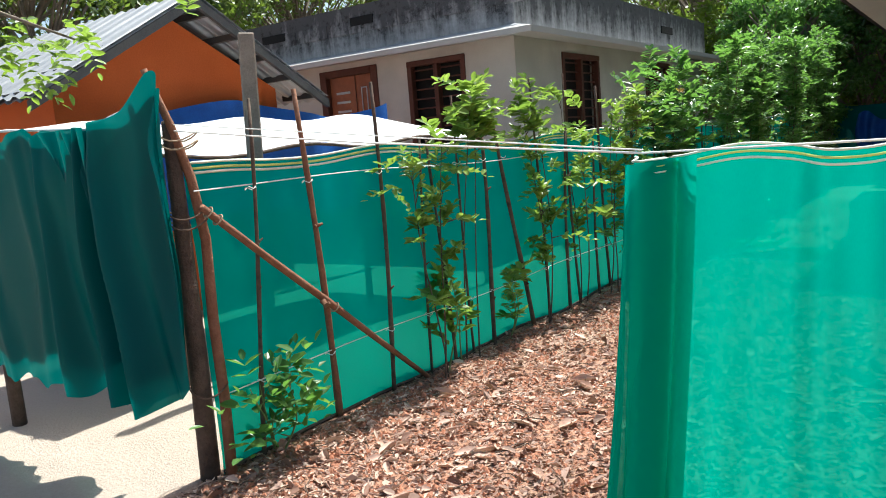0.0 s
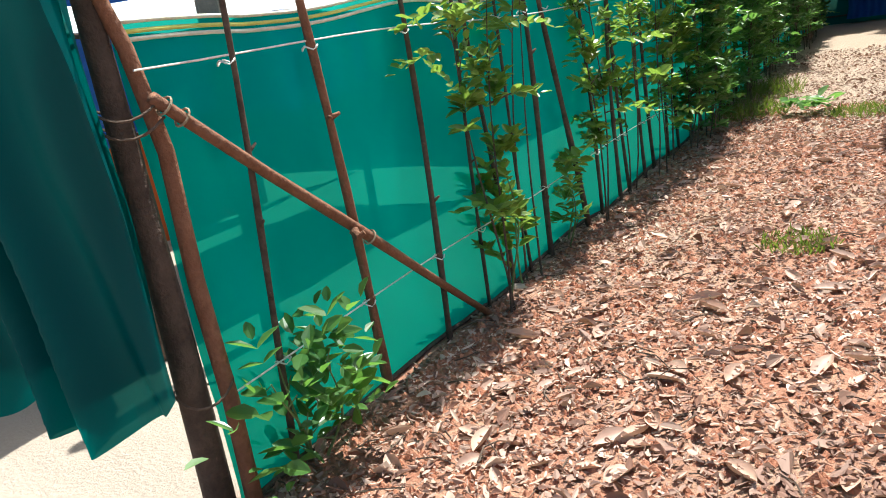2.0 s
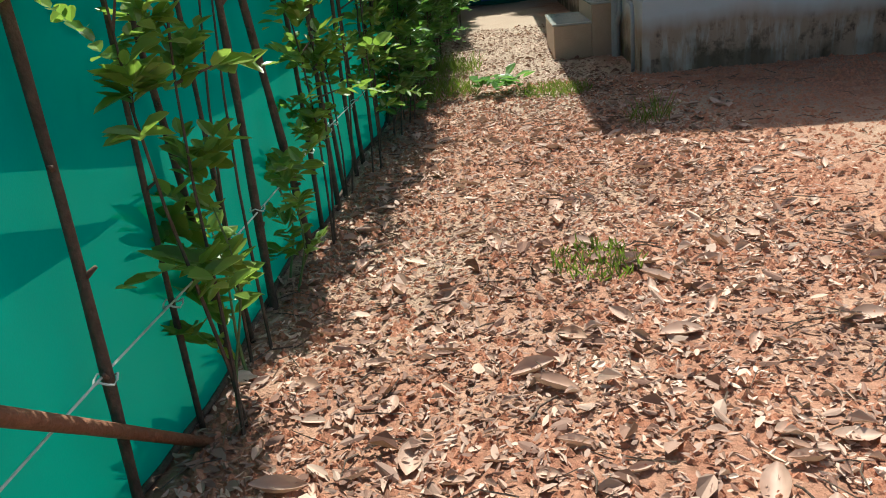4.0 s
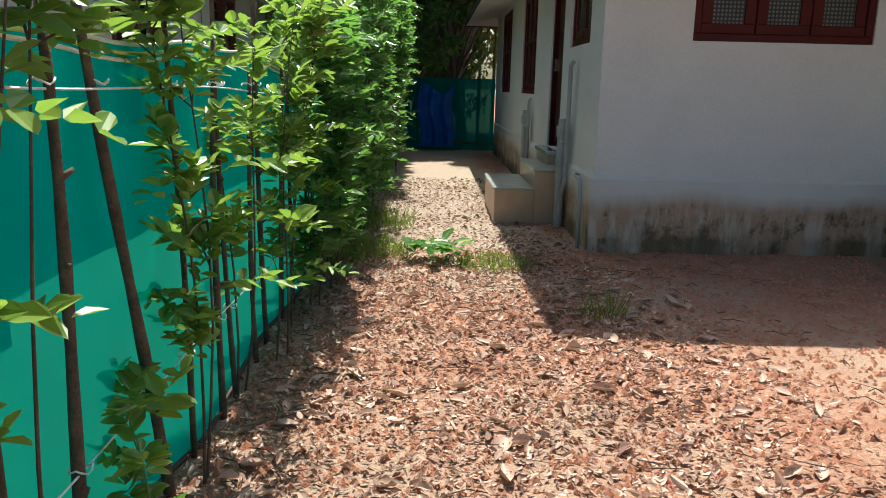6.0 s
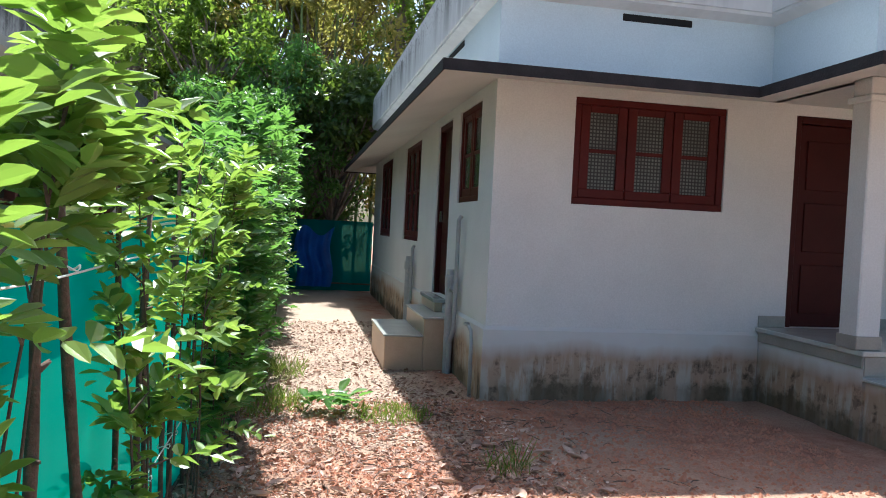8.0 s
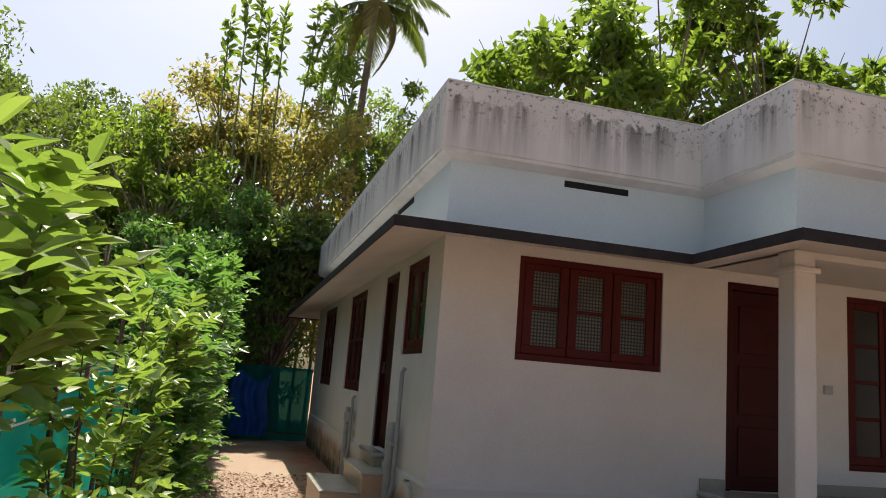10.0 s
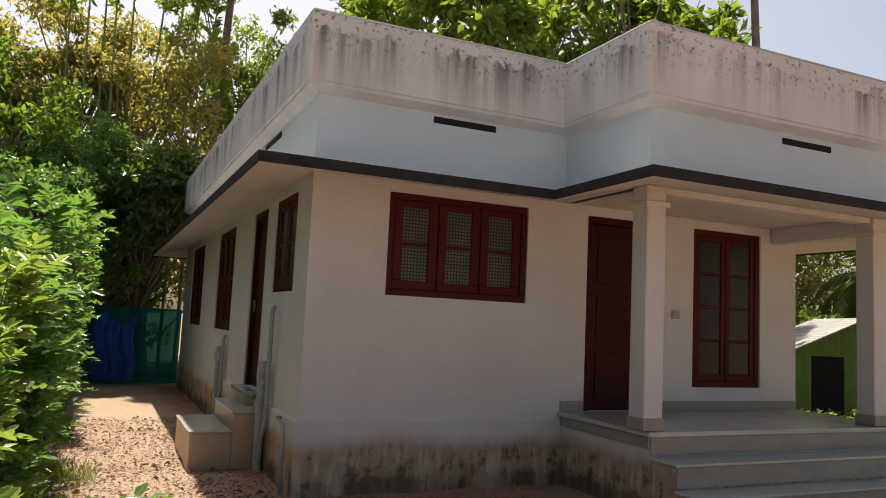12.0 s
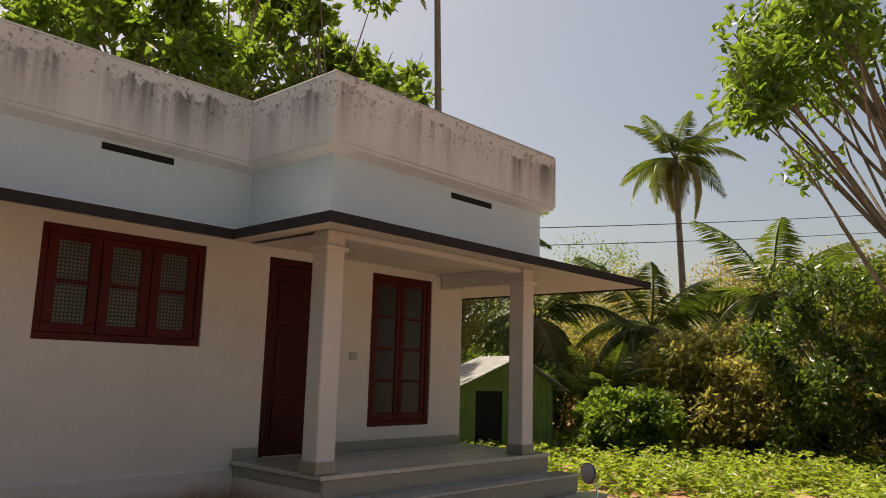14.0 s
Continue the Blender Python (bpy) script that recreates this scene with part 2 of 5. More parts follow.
LEAF_FENCE = leafy("fence_leaflets", (0.05, 0.15, 0.04), (0.15, 0.29, 0.065), 0.46, 0.32, (0.26, 0.52, 0.07))
LEAF_DARK = leafy("dark_leaves", (0.04, 0.08, 0.02), (0.10, 0.15, 0.035), 0.4)
LEAF_MID = leafy("mid_leaves", (0.065, 0.14, 0.02), (0.18, 0.26, 0.045), 0.58)
LEAF_OLIVE = leafy("olive_leaves", (0.16, 0.17, 0.035), (0.42, 0.36, 0.12), 0.58, 0.5, (0.6, 0.55, 0.12))
LEAF_PALM = leafy("palm_leaflets", (0.06, 0.10, 0.02), (0.20, 0.215, 0.07), 0.38, 0.4)
LEAF_PALM_DRY = leafy("dry_palm_leaflets", (0.24, 0.19, 0.08), (0.36, 0.30, 0.15), 0.35, 0.5)
LEAF_YELLOW = leafy("yellow_leaflets", (0.45, 0.22, 0.02), (0.5, 0.32, 0.04), 0.4)
DRY = leafy("dry_litter", (0.23, 0.105, 0.07), (0.72, 0.53, 0.42), 0.1, 0.7, (0.5, 0.3, 0.15))
DRY_BIG = leafy("dry_leaf", (0.38, 0.20, 0.14), (0.66, 0.48, 0.38), 0.1, 0.6, (0.5, 0.3, 0.15))
CLOD = plain("soil_clod", (0.30, 0.11, 0.06), (0.48, 0.23, 0.145), 20, 0.95, bump=0.8)
PAINT = plain("white_house_paint", (0.52, 0.515, 0.515), (0.60, 0.595, 0.595), 1.2, 0.7, bump=0.12)
PLINTH = plinth_material()
UPPER = plain("pale_blue_wall_paint", (0.44, 0.51, 0.54), (0.50, 0.57, 0.60), 1.0, 0.7, bump=0.12)
PARAPET = mould_material()
ROPE = plain("tan_coir_rope", (0.24, 0.18, 0.12), (0.36, 0.28, 0.19), 30, 0.9)
EDGE = plain("dark_grey_band_paint", (0.018, 0.016, 0.018), (0.034, 0.031, 0.033), 6, 0.7, spec=0.1)
MAROON = plain("maroon_window_paint", (0.052, 0.006, 0.006), (0.078, 0.009, 0.008), 3, 0.5, bump=0.1, spec=0.15)
MAROON_DK = plain("maroon_door_paint", (0.030, 0.004, 0.004), (0.045, 0.006, 0.006), 3, 0.5, bump=0.1, spec=0.12)
GLASS_FIG = lattice_glass()
GLASS_DK = plain("dark_window_glass", (0.02, 0.022, 0.025), (0.03, 0.032, 0.035), 2, 0.25, bump=0.0, spec=0.25)
TILE = plain("tan_step_tile", (0.42, 0.29, 0.20), (0.50, 0.36, 0.26), 4, 0.35, bump=0.05)
SKIRT = plain("grey_brown_skirting_tile", (0.22, 0.21, 0.19), (0.30, 0.28, 0.25), 4, 0.3, bump=0.05)
FLOOR_TILE = plain("grey_floor_tile", (0.36, 0.36, 0.34), (0.46, 0.46, 0.43), 3, 0.16, bump=0.03, spec=0.5)
PVC = plain("grey_pvc", (0.27, 0.28, 0.29), (0.38, 0.39, 0.40), 6, 0.45)
BLACK = plain("dark_opening", (0.008, 0.008, 0.008), (0.014, 0.013, 0.012), 4, 0.9)
OLD_WALL = plain("old_cream_plaster", (0.33, 0.32, 0.295), (0.46, 0.445, 0.41), 1.2, 0.85)
OLD_PARAPET = stained_wall("black_mould_concrete", (0.36, 0.36, 0.36), 4.4, 3.0, (0.05, 0.05, 0.052), 0.95, (4, 4, 0.4), 0.36, 0.54)
WOOD = plain("polished_red_wood", (0.16, 0.05, 0.022), (0.26, 0.09, 0.04), 5, 0.4)
WOOD_DK = plain("dark_window_wood", (0.05, 0.016, 0.010), (0.085, 0.028, 0.018), 5, 0.6)
ORANGE = plain("orange_wall_paint", (0.40, 0.075, 0.014), (0.48, 0.10, 0.02), 1.5, 0.8)
TIN = corrugated("weathered_tin_sheet", (0.27, 0.28, 0.30), (0.38, 0.39, 0.41), "X", 0.12)
TIN_DK = plain("dark_tin_underside", (0.035, 0.035, 0.038), (0.07, 0.065, 0.06), 6, 0.7)
BLUE_TARP = plain("blue_tarpaulin", (0.012, 0.07, 0.30), (0.02, 0.12, 0.46), 4, 0.5, bump=0.5)
WHITE_TARP = plain("white_tarpaulin", (0.72, 0.74, 0.78), (0.8, 0.82, 0.85), 3, 0.6, bump=0.4)
GREEN_BOARD = corrugated("green_painted_sheet", (0.10, 0.18, 0.035), (0.15, 0.25, 0.06), "X", 0.15, 0.7, 0.0)
GRASS = leafy("grass_blades", (0.08, 0.13, 0.02), (0.20, 0.22, 0.05), 0.4)
WEED = leafy("weed_leaves", (0.22, 0.30, 0.04), (0.45, 0.46, 0.09), 0.62)
CHROME = plain("chrome", (0.6, 0.6, 0.6), (0.7, 0.7, 0.7), 4, 0.12, 1.0, 0.0)
RUBBER = plain("black_rubber", (0.02, 0.02, 0.02), (0.035, 0.035, 0.035), 10, 0.8)
MIRROR = plain("mirror_glass", (0.85, 0.85, 0.85), (0.9, 0.9, 0.9), 2, 0.02, 1.0, 0.0)
BIKE_PAINT = plain("black_bike_paint", (0.02, 0.02, 0.025), (0.03, 0.03, 0.035), 2, 0.2, spec=0.6)

# ---- builders ----


class Geo:
    """Vertices and faces gathered for one mesh."""

    def __init__(self):
        self.v, self.f = [], []

    def box(self, x0, x1, y0, y1, z0, z1):
        i = len(self.v)
        self.v += [(x, y, z) for z in (z0, z1) for x, y in ((x0, y0), (x1, y0), (x1, y1), (x0, y1))]
        self.f += [tuple(i + k for k in q) for q in ((3, 2, 1, 0), (4, 5, 6, 7), (0, 1, 5, 4), (1, 2, 6, 5), (2, 3, 7, 6), (3, 0, 4, 7))]
        return self

    def bevel_box(self, x0, x1, y0, y1, z0, z1, b=0.006):
        """A box with chamfered edges."""
        i = len(self.v)
        c = Vector(((x0 + x1) / 2, (y0 + y1) / 2, (z0 + z1) / 2))
        h = Vector(((x1 - x0) / 2, (y1 - y0) / 2, (z1 - z0) / 2))
        b = min(b, h.x * 0.6, h.y * 0.6, h.z * 0.6)
        ids = {}
        for sx in (-1, 1):
            for sy in (-1, 1):
                for sz in (-1, 1):
                    for a in range(3):
                        p = [h.x - b, h.y - b, h.z - b]
                        p[a] += b
                        ids[sx, sy, sz, a] = len(self.v)
                        self.v.append((c.x + sx * p[0], c.y + sy * p[1], c.z + sz * p[2]))
        for a in range(3):
            u, w = (a + 1) % 3, (a + 2) % 3
            for s in (-1, 1):
                quad = []
                for su, sw in ((-1, -1), (1, -1), (1, 1), (-1, 1)):
                    k = [0, 0, 0]
                    k[a], k[u], k[w] = s, su, sw
                    quad.append(ids[(*k, a)])
                self.f.append(tuple(quad if s > 0 else quad[::-1]))
            for su in (-1, 1):
                for sw in (-1, 1):
                    k0, k1 = [0, 0, 0], [0, 0, 0]
                    k0[u] = k1[u] = su
                    k0[w] = k1[w] = sw
                    k0[a], k1[a] = -1, 1
                    q = [ids[(*k0, u)], ids[(*k1, u)], ids[(*k1, w)], ids[(*k0, w)]]
                    self.f.append(tuple(q if su * sw < 0 else q[::-1]))
        for sx in (-1, 1):
            for sy in (-1, 1):
                for sz in (-1, 1):
                    q = [ids[sx, sy, sz, a] for a in range(3)]
                    self.f.append(tuple(q if sx * sy * sz > 0 else q[::-1]))
        return self

    def tube(self, points, radii, sides=7, cap=True):
        pts = [Vector(p) for p in points]
        i = len(self.v)
        for k, p in enumerate(pts):
            d = (pts[min(k + 1, len(pts) - 1)] - pts[max(k - 1, 0)]).normalized()
            a = d.cross(Vector((0.31, 0.95, 0.07))).normalized()
            b = d.cross(a)
            r = radii[k] if isinstance(radii, (list, tuple)) else radii
            for s in range(sides):
                w = 2 * math.pi * s / sides
                self.v.append(tuple(p + (a * math.cos(w) + b * math.sin(w)) * r))
        for k in range(len(pts) - 1):
            for s in range(sides):
                s2 = (s + 1) % sides
                self.f.append((i + k * sides + s, i + k * sides + s2, i + (k + 1) * sides + s2, i + (k + 1) * sides + s))
        if cap:
            self.f.append(tuple(i + s for s in range(sides))[::-1])
            self.f.append(tuple(i + (len(pts) - 1) * sides + s for s in range(sides)))
        return self

    def leaf(self, base, tip, side, width, fold=0.25):
        """A pointed oval leaf, folded a little along its midrib."""
        i = len(self.v)
        d = tip - base
        up = side.cross(d).normalized() * width * fold
        rim = ((0.16, 0.33, 0.5), (0.5, 0.5, 1.0), (0.82, 0.31, 0.5))
        right = [base + d * t + side * width * w + up * u for t, w, u in rim]
        left = [base + d * t - side * width * w + up * u for t, w, u in rim[::-1]]
        self.v += [tuple(p) for p in (base, *right, tip, *left)]
        self.f += [(i, i + 1, i + 2, i + 3, i + 4), (i, i + 4, i + 5, i + 6, i + 7)]

    def mesh(self, name, material, smooth=False):
        me = bpy.data.meshes.new(name)
        me.from_pydata(self.v, [], self.f)
        me.materials.append(material)
        if smooth:
            me.polygons.foreach_set("use_smooth", [True] * len(me.polygons))
        me.update()
        return me


def put(name, geo, material, parent=None, label="", smooth=False):
    """One mesh object, a part when it has a parent."""
    ob = new(name, geo.mesh(name, material, smooth) if isinstance(geo, Geo) else geo)
    if parent is not None:
        ob.parent = parent
    if label:
        ob["label"] = label
    return ob


def thing(name, label, category, group="", kind="", at=(0, 0, 0)):
    ob = new(name)
    ob.empty_display_size = 0.2
    ob.location = at
    return tagged(ob, label, category, group, kind)


def ground_z(x, y):
    """Lie of the land: level by the gate, falling a little to the house, uneven."""
    z = -0.012 * min(max(y - 3.0, 0.0), 6.0)
    near = max(0.0, 1.0 - max(abs(x) - 10, abs(y - 8) - 16, 0) / 10)
    return z + near * (0.028 * noise.noise(Vector((x * 0.9, y * 0.9, 0))) + 0.012 * noise.noise(Vector((x * 4, y * 4, 3))))


def wall_mesh(axis, at, thick, u0, u1, z0, z1, holes):
    """A wall along axis 'x' or 'y' from u0 to u1 with rectangular openings (ua, ub, za, zb). Its outer face is at `at`, its body extends by thick."""
    us = sorted({u0, u1, *[h[0] for h in holes], *[h[1] for h in holes]})
    zs = sorted({z0, z1, *[h[2] for h in holes], *[h[3] for h in holes]})
    g, ids = Geo(), {}

    def vert(i, j, side):
        if (i, j, side) not in ids:
            ids[i, j, side] = len(g.v)
            w = at + thick * side
            g.v.append((us[i], w, zs[j]) if axis == "x" else (w, us[i], zs[j]))
        return ids[i, j, side]

    def solid(i, j):
        if not (0 <= i < len(us) - 1 and 0 <= j < len(zs) - 1):
            return False
        u, z = (us[i] + us[i + 1]) / 2, (zs[j] + zs[j + 1]) / 2
        return not any(h[0] < u < h[1] and h[2] < z < h[3] for h in holes)

    for i in range(len(us) - 1):
        for j in range(len(zs) - 1):
            if not solid(i, j):
                continue
            for s in (0, 1):
                g.f.append((vert(i, j, s), vert(i + 1, j, s), vert(i + 1, j + 1, s), vert(i, j + 1, s)))
            for di, dj, a, b in ((-1, 0, (i, j), (i, j + 1)), (1, 0, (i + 1, j), (i + 1, j + 1)), (0, -1, (i, j), (i + 1, j)), (0, 1, (i, j + 1), (i + 1, j + 1))):
                if not solid(i + di, j + dj):
                    g.f.append((vert(*a, 0), vert(*b, 0), vert(*b, 1), vert(*a, 1)))
    return g


def prism(loop, z0, z1):
    g = Geo()
    n = len(loop)
    g.v = [(x, y, z0) for x, y in loop] + [(x, y, z1) for x, y in loop]
    g.f = [tuple(range(n))[::-1], tuple(range(n, 2 * n))] + [(i, (i + 1) % n, n + (i + 1) % n, n + i) for i in range(n)]
    return g


def ring(rings):
    """Closed loops of equal length joined one to the next and the last to the first."""
    g = Geo()
    n, m = len(rings[0]), len(rings)
    for r in rings:
        g.v += r
    for k in range(m):
        for i in range(n):
            a, b = k * n, ((k + 1) % m) * n
            g.f.append((a + i, a + (i + 1) % n, b + (i + 1) % n, b + i))
    return g


# ---- ground ----
def axis_steps(lo, hi, dense_lo, dense_hi, step):
    out = list(np.arange(dense_lo, dense_hi, step))
    d, v = step, dense_hi
    while v < hi:
        out.append(v)
        d *= 1.35
        v += d
    out.append(hi)
    d, v = step, dense_lo - step
    head = []
    while v > lo:
        head.append(v)
        d *= 1.35
        v -= d
    return [lo] + head[::-1] + out


xs, ys = axis_steps(-900, 900, -6, 9, 0.11), axis_steps(-900, 900, -1.5, 16, 0.11)
g = Geo()
g.v = [(x, y, ground_z(x, y)) for y in ys for x in xs]
w = len(xs)
g.f = [(j * w + i, j * w + i + 1, (j + 1) * w + i + 1, (j + 1) * w + i) for j in range(len(ys) - 1) for i in range(w - 1)]
tagged(put("ground", g, SOIL, smooth=True), "reddish laterite soil yard with scattered dry litter", "ground", kind="structure")

# ---- the white house ----
WX0, WX1, WY0, WY1 = -0.47, 6.15, 9.97, 21.0
LINTEL, SILL, FLOOR = 2.95, 1.887, 0.71
front_holes = [(0.34, 1.99, SILL, LINTEL), (2.79, 3.78, FLOOR, LINTEL), (4.38, 5.51, 0.99, LINTEL)]
side_holes = [(10.55, 11.60, SILL, LINTEL), (12.05, 12.95, FLOOR, LINTEL), (14.40, 16.05, 1.36, LINTEL), (17.95, 19.85, 1.36, LINTEL)]
house = thing("house", "single storey white plastered house with maroon joinery", "house", kind="")
put("front_wall", wall_mesh("x", WY0, 0.2, WX0, WX1, 0.64, 3.12, front_holes), PAINT, house)
put("side_wall", wall_mesh("y", WX0, 0.2, WY0 + 0.2, WY1, 0.64, 3.12, side_holes), PAINT, house)
put("back_wall", wall_mesh("x", WY1, 0.2, WX0, WX1, 0.0, 3.12, []), PAINT, house)
put("end_wall", wall_mesh("y", WX1 - 0.2, 0.2, WY0 + 0.2, WY1, 0.0, 3.12, []), PAINT, house)
put("inner_floor", Geo().box(WX0 + 0.21, WX1 - 0.21, WY0 + 0.21, WY1, 0.5, FLOOR - 0.01), FLOOR_TILE, house)
put("plinth", ring([[(x, y, z) for x, y in ((WX0 - o, WY0 - o), (2.47, WY0 - o), (2.47, WY1), (WX0 - o, WY1))] for o, z in ((0.03, -0.35), (0.03, 0.62), (0.0, 0.65), (-0.15, 0.65), (-0.15, -0.35))]), PLINTH, house, "plinth stained brown and black by damp soil")

EAVE_OUT = [(-1.20, 8.87), (1.62, 8.87), (1.60, 7.44), (7.0, 7.44), (7.0, WY1 + 0.7), (-1.20, WY1 + 0.7)]
WALL_LOOP = [(-0.47, 9.97), (2.47, 9.97), (2.47, 8.53), (6.05, 8.53), (6.05, WY1), (-0.47, WY1)]


def at_z(loop, z):
    return [(x, y, z) for x, y in loop]


def outset(loop, d):
    """The six-cornered wall loop moved outwards by d."""
    signs = ((-1, -1), (-1, -1), (-1, -1), (1, -1), (1, 1), (-1, 1))
    return [(x + sx * d, y + sy * d) for (x, y), (sx, sy) in zip(loop, signs)]


put("sunshade", ring([at_z(EAVE_OUT, 2.875), at_z(EAVE_OUT, 2.885), at_z(WALL_LOOP, 3.20), at_z(outset(WALL_LOOP, -0.1), 3.20), at_z(outset(WALL_LOOP, -0.1), 3.06), at_z(WALL_LOOP, 3.06)]), PAINT, house, "sloping white concrete sunshade slab")
put("sunshade_edge", ring([at_z(outset(EAVE_OUT, 0.02), 2.855), at_z(outset(EAVE_OUT, 0.02), 2.95), at_z(outset(EAVE_OUT, -0.04), 2.965), at_z(outset(EAVE_OUT, -0.04), 2.895), at_z(outset(EAVE_OUT, 0.0), 2.87)]), EDGE, house, "dark grey painted edge band")
put("upper_wall", ring([at_z(WALL_LOOP, 3.12), at_z(WALL_LOOP, 3.90), at_z(outset(WALL_LOOP, -0.2), 3.90), at_z(outset(WALL_LOOP, -0.2), 3.12)]), UPPER, house, "pale blue painted upper wall")
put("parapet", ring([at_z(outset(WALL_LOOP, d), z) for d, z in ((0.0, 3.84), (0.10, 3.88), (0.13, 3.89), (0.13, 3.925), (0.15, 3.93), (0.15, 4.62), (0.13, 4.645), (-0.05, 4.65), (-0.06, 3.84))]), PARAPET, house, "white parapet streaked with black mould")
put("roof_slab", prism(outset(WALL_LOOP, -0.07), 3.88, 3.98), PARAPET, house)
put("porch_ceiling", Geo().box(2.5, 6.02, 8.56, 9.96, 3.06, 3.11), PAINT, house)
for x0, x1, y0, y1 in ((5.68, 5.88, 8.735, 9.96),):
    put("porch_beam", Geo().bevel_box(x0, x1, y0, y1, 2.86, 3.06), PAINT, house)
put("porch_beam", Geo().bevel_box(2.665, 5.655, 8.535, 8.72, 2.99, 3.058), PAINT, house)
for x0, x1, z, y in ((0.78, 1.53, 3.77, 9.97), (4.25, 5.0, 3.75, 8.53)):
    put("vent_slot", Geo().bevel_box(x0, x1, y - 0.012, y + 0.05, z - 0.035, z + 0.035), BLACK, house, "dark ventilation slot")
put("vent_slot", Geo().bevel_box(-0.482, -0.42, 11.6, 12.5, 3.735, 3.805), BLACK, house)

# porch
put("porch_base", prism([(2.48, 8.46), (6.15, 8.46), (6.15, 9.965), (2.48, 9.965)], -0.35, 0.66), PLINTH, house, "porch flank stained brown by damp soil")
put("porch_floor", Geo().bevel_box(2.44, 6.19, 8.43, 9.966, 0.662, FLOOR, 0.008), FLOOR_TILE, house, "polished grey tile porch floor")
put("floor_edge_tile", Geo().bevel_box(2.462, 2.479, 8.462, 9.94, 0.56, 0.661, 0.003), SKIRT, house)
put("riser_tile", Geo().bevel_box(2.48, 6.15, 8.446, 8.459, 0.49, 0.661, 0.003), SKIRT, house)
for y0, y1, top, x1, below in ((8.13, 8.459, 0.47, 6.33, 0.26), (7.82, 8.129, 0.24, 6.5, -0.1)):
    step = put("porch_step", Geo().bevel_box(2.50, x1, y0, y1, -0.3, top - 0.022, 0.006), PLINTH, house, "porch step with damp-stained plaster flank")
    put("tread", Geo().bevel_box(2.47, x1 + 0.03, y0 - 0.03, y1 - 0.001, top - 0.02, top + 0.005, 0.005), FLOOR_TILE, step)
    put("riser_tile", Geo().bevel_box(2.50, x1, y0 - 0.013, y0 - 0.001, below, top - 0.023, 0.003), SKIRT, step)
put("skirting", Geo().bevel_box(2.47, 2.785, 9.955, 9.968, FLOOR, 0.83, 0.004), SKIRT, house)
put("skirting", Geo().bevel_box(3.785, 6.15, 9.955, 9.968, FLOOR, 0.83, 0.004), SKIRT, house)
for x0 in (2.43, 5.66):
    col = put("porch_column", Geo().bevel_box(x0, x0 + 0.23, 8.5, 8.73, FLOOR, 3.055, 0.012), PAINT, house, "square white plastered column")
    put("column_skirting", Geo().bevel_box(x0 - 0.012, x0 + 0.242, 8.488, 8.742, FLOOR + 0.002, 0.83, 0.006), SKIRT, col)
    put("column_cap", Geo().bevel_box(x0 - 0.03, x0 + 0.26, 8.47, 8.76, 2.84, 2.9, 0.01), PAINT, col)


def place(axis, at, ua, ub, w0, w1, z0, z1, b=0.006):
    """A chamfered bar in the plane of a wall: u along it, w inwards from its outer face."""
    g = Geo()
    return g.bevel_box(ua, ub, at + w0, at + w1, z0, z1, b) if axis == "x" else g.bevel_box(at + w0, at + w1, ua, ub, z0, z1, b)


def window(name, axis, at, ua, ub, za, zb, sashes, glass, label, bars=2):
    """A maroon framed window: outer frame, mullions, sashes with two panes each."""
    win = thing(name, label, "window", kind="structure")
    f = 0.07
    frame_part = put("window_frame", place(axis, at, ua, ub, 0.02, 0.13, zb - f, zb), MAROON, win)
    for z0, z1, u0, u1 in ((za, za + f, ua, ub), (za + f, zb - f, ua, ua + f), (za + f, zb - f, ub - f, ub)):
        put("window_frame", place(axis, at, u0, u1, 0.02, 0.13, z0, z1), MAROON, win)
    wid = (ub - ua - 2 * f) / sashes
    for s in range(sashes):
        u0 = ua + f + s * wid
        u1 = u0 + wid
        sash = put("sash", place(axis, at, u0 + 0.004, u1 - 0.004, 0.035, 0.075, za + f, za + f + 0.09), MAROON, win)
        st = 0.105 if sashes == 3 else 0.075
        put("stile", place(axis, at, u0 + 0.004, u0 + st, 0.035, 0.075, za + f + 0.09, zb - f), MAROON, sash)
        put("stile", place(axis, at, u1 - st, u1 - 0.004, 0.035, 0.075, za + f + 0.09, zb - f), MAROON, sash)
        put("rail", place(axis, at, u0 + st, u1 - st, 0.035, 0.075, zb - f - 0.07, zb - f), MAROON, sash)
        zz0, zz1 = za + f + 0.09, zb - f - 0.07
        h = (zz1 - zz0) / bars
        for k in range(bars):
            if k:
                put("glazing_bar", place(axis, at, u0 + st, u1 - st, 0.04, 0.07, zz0 + k * h - 0.02, zz0 + k * h + 0.02), MAROON, sash)
            put("pane", place(axis, at, u0 + st, u1 - st, 0.052, 0.058, zz0 + k * h + (0.02 if k else 0), zz0 + (k + 1) * h - (0.02 if k < bars - 1 else 0), 0.001), glass, sash)
    return win


window("window_1", "x", WY0, 0.34, 1.99, SILL, LINTEL, 3, GLASS_FIG, "maroon three-sash window with figured glass panes")
window("window_2", "x", WY0, 4.38, 5.51, 0.99, LINTEL, 2, GLASS_DK, "tall maroon porch window with two sashes", 4)
window("window_3", "y", WX0, 10.55, 11.60, SILL, LINTEL, 2, GLASS_DK, "small maroon two-sash window under the sunshade")
window("window_4", "y", WX0, 14.40, 16.05, 1.36, LINTEL, 3, GLASS_DK, "maroon side window with dark panes")
window("window_5", "y", WX0, 17.95, 19.85, 1.36, LINTEL, 3, GLASS_DK, "farthest maroon side window with dark panes")


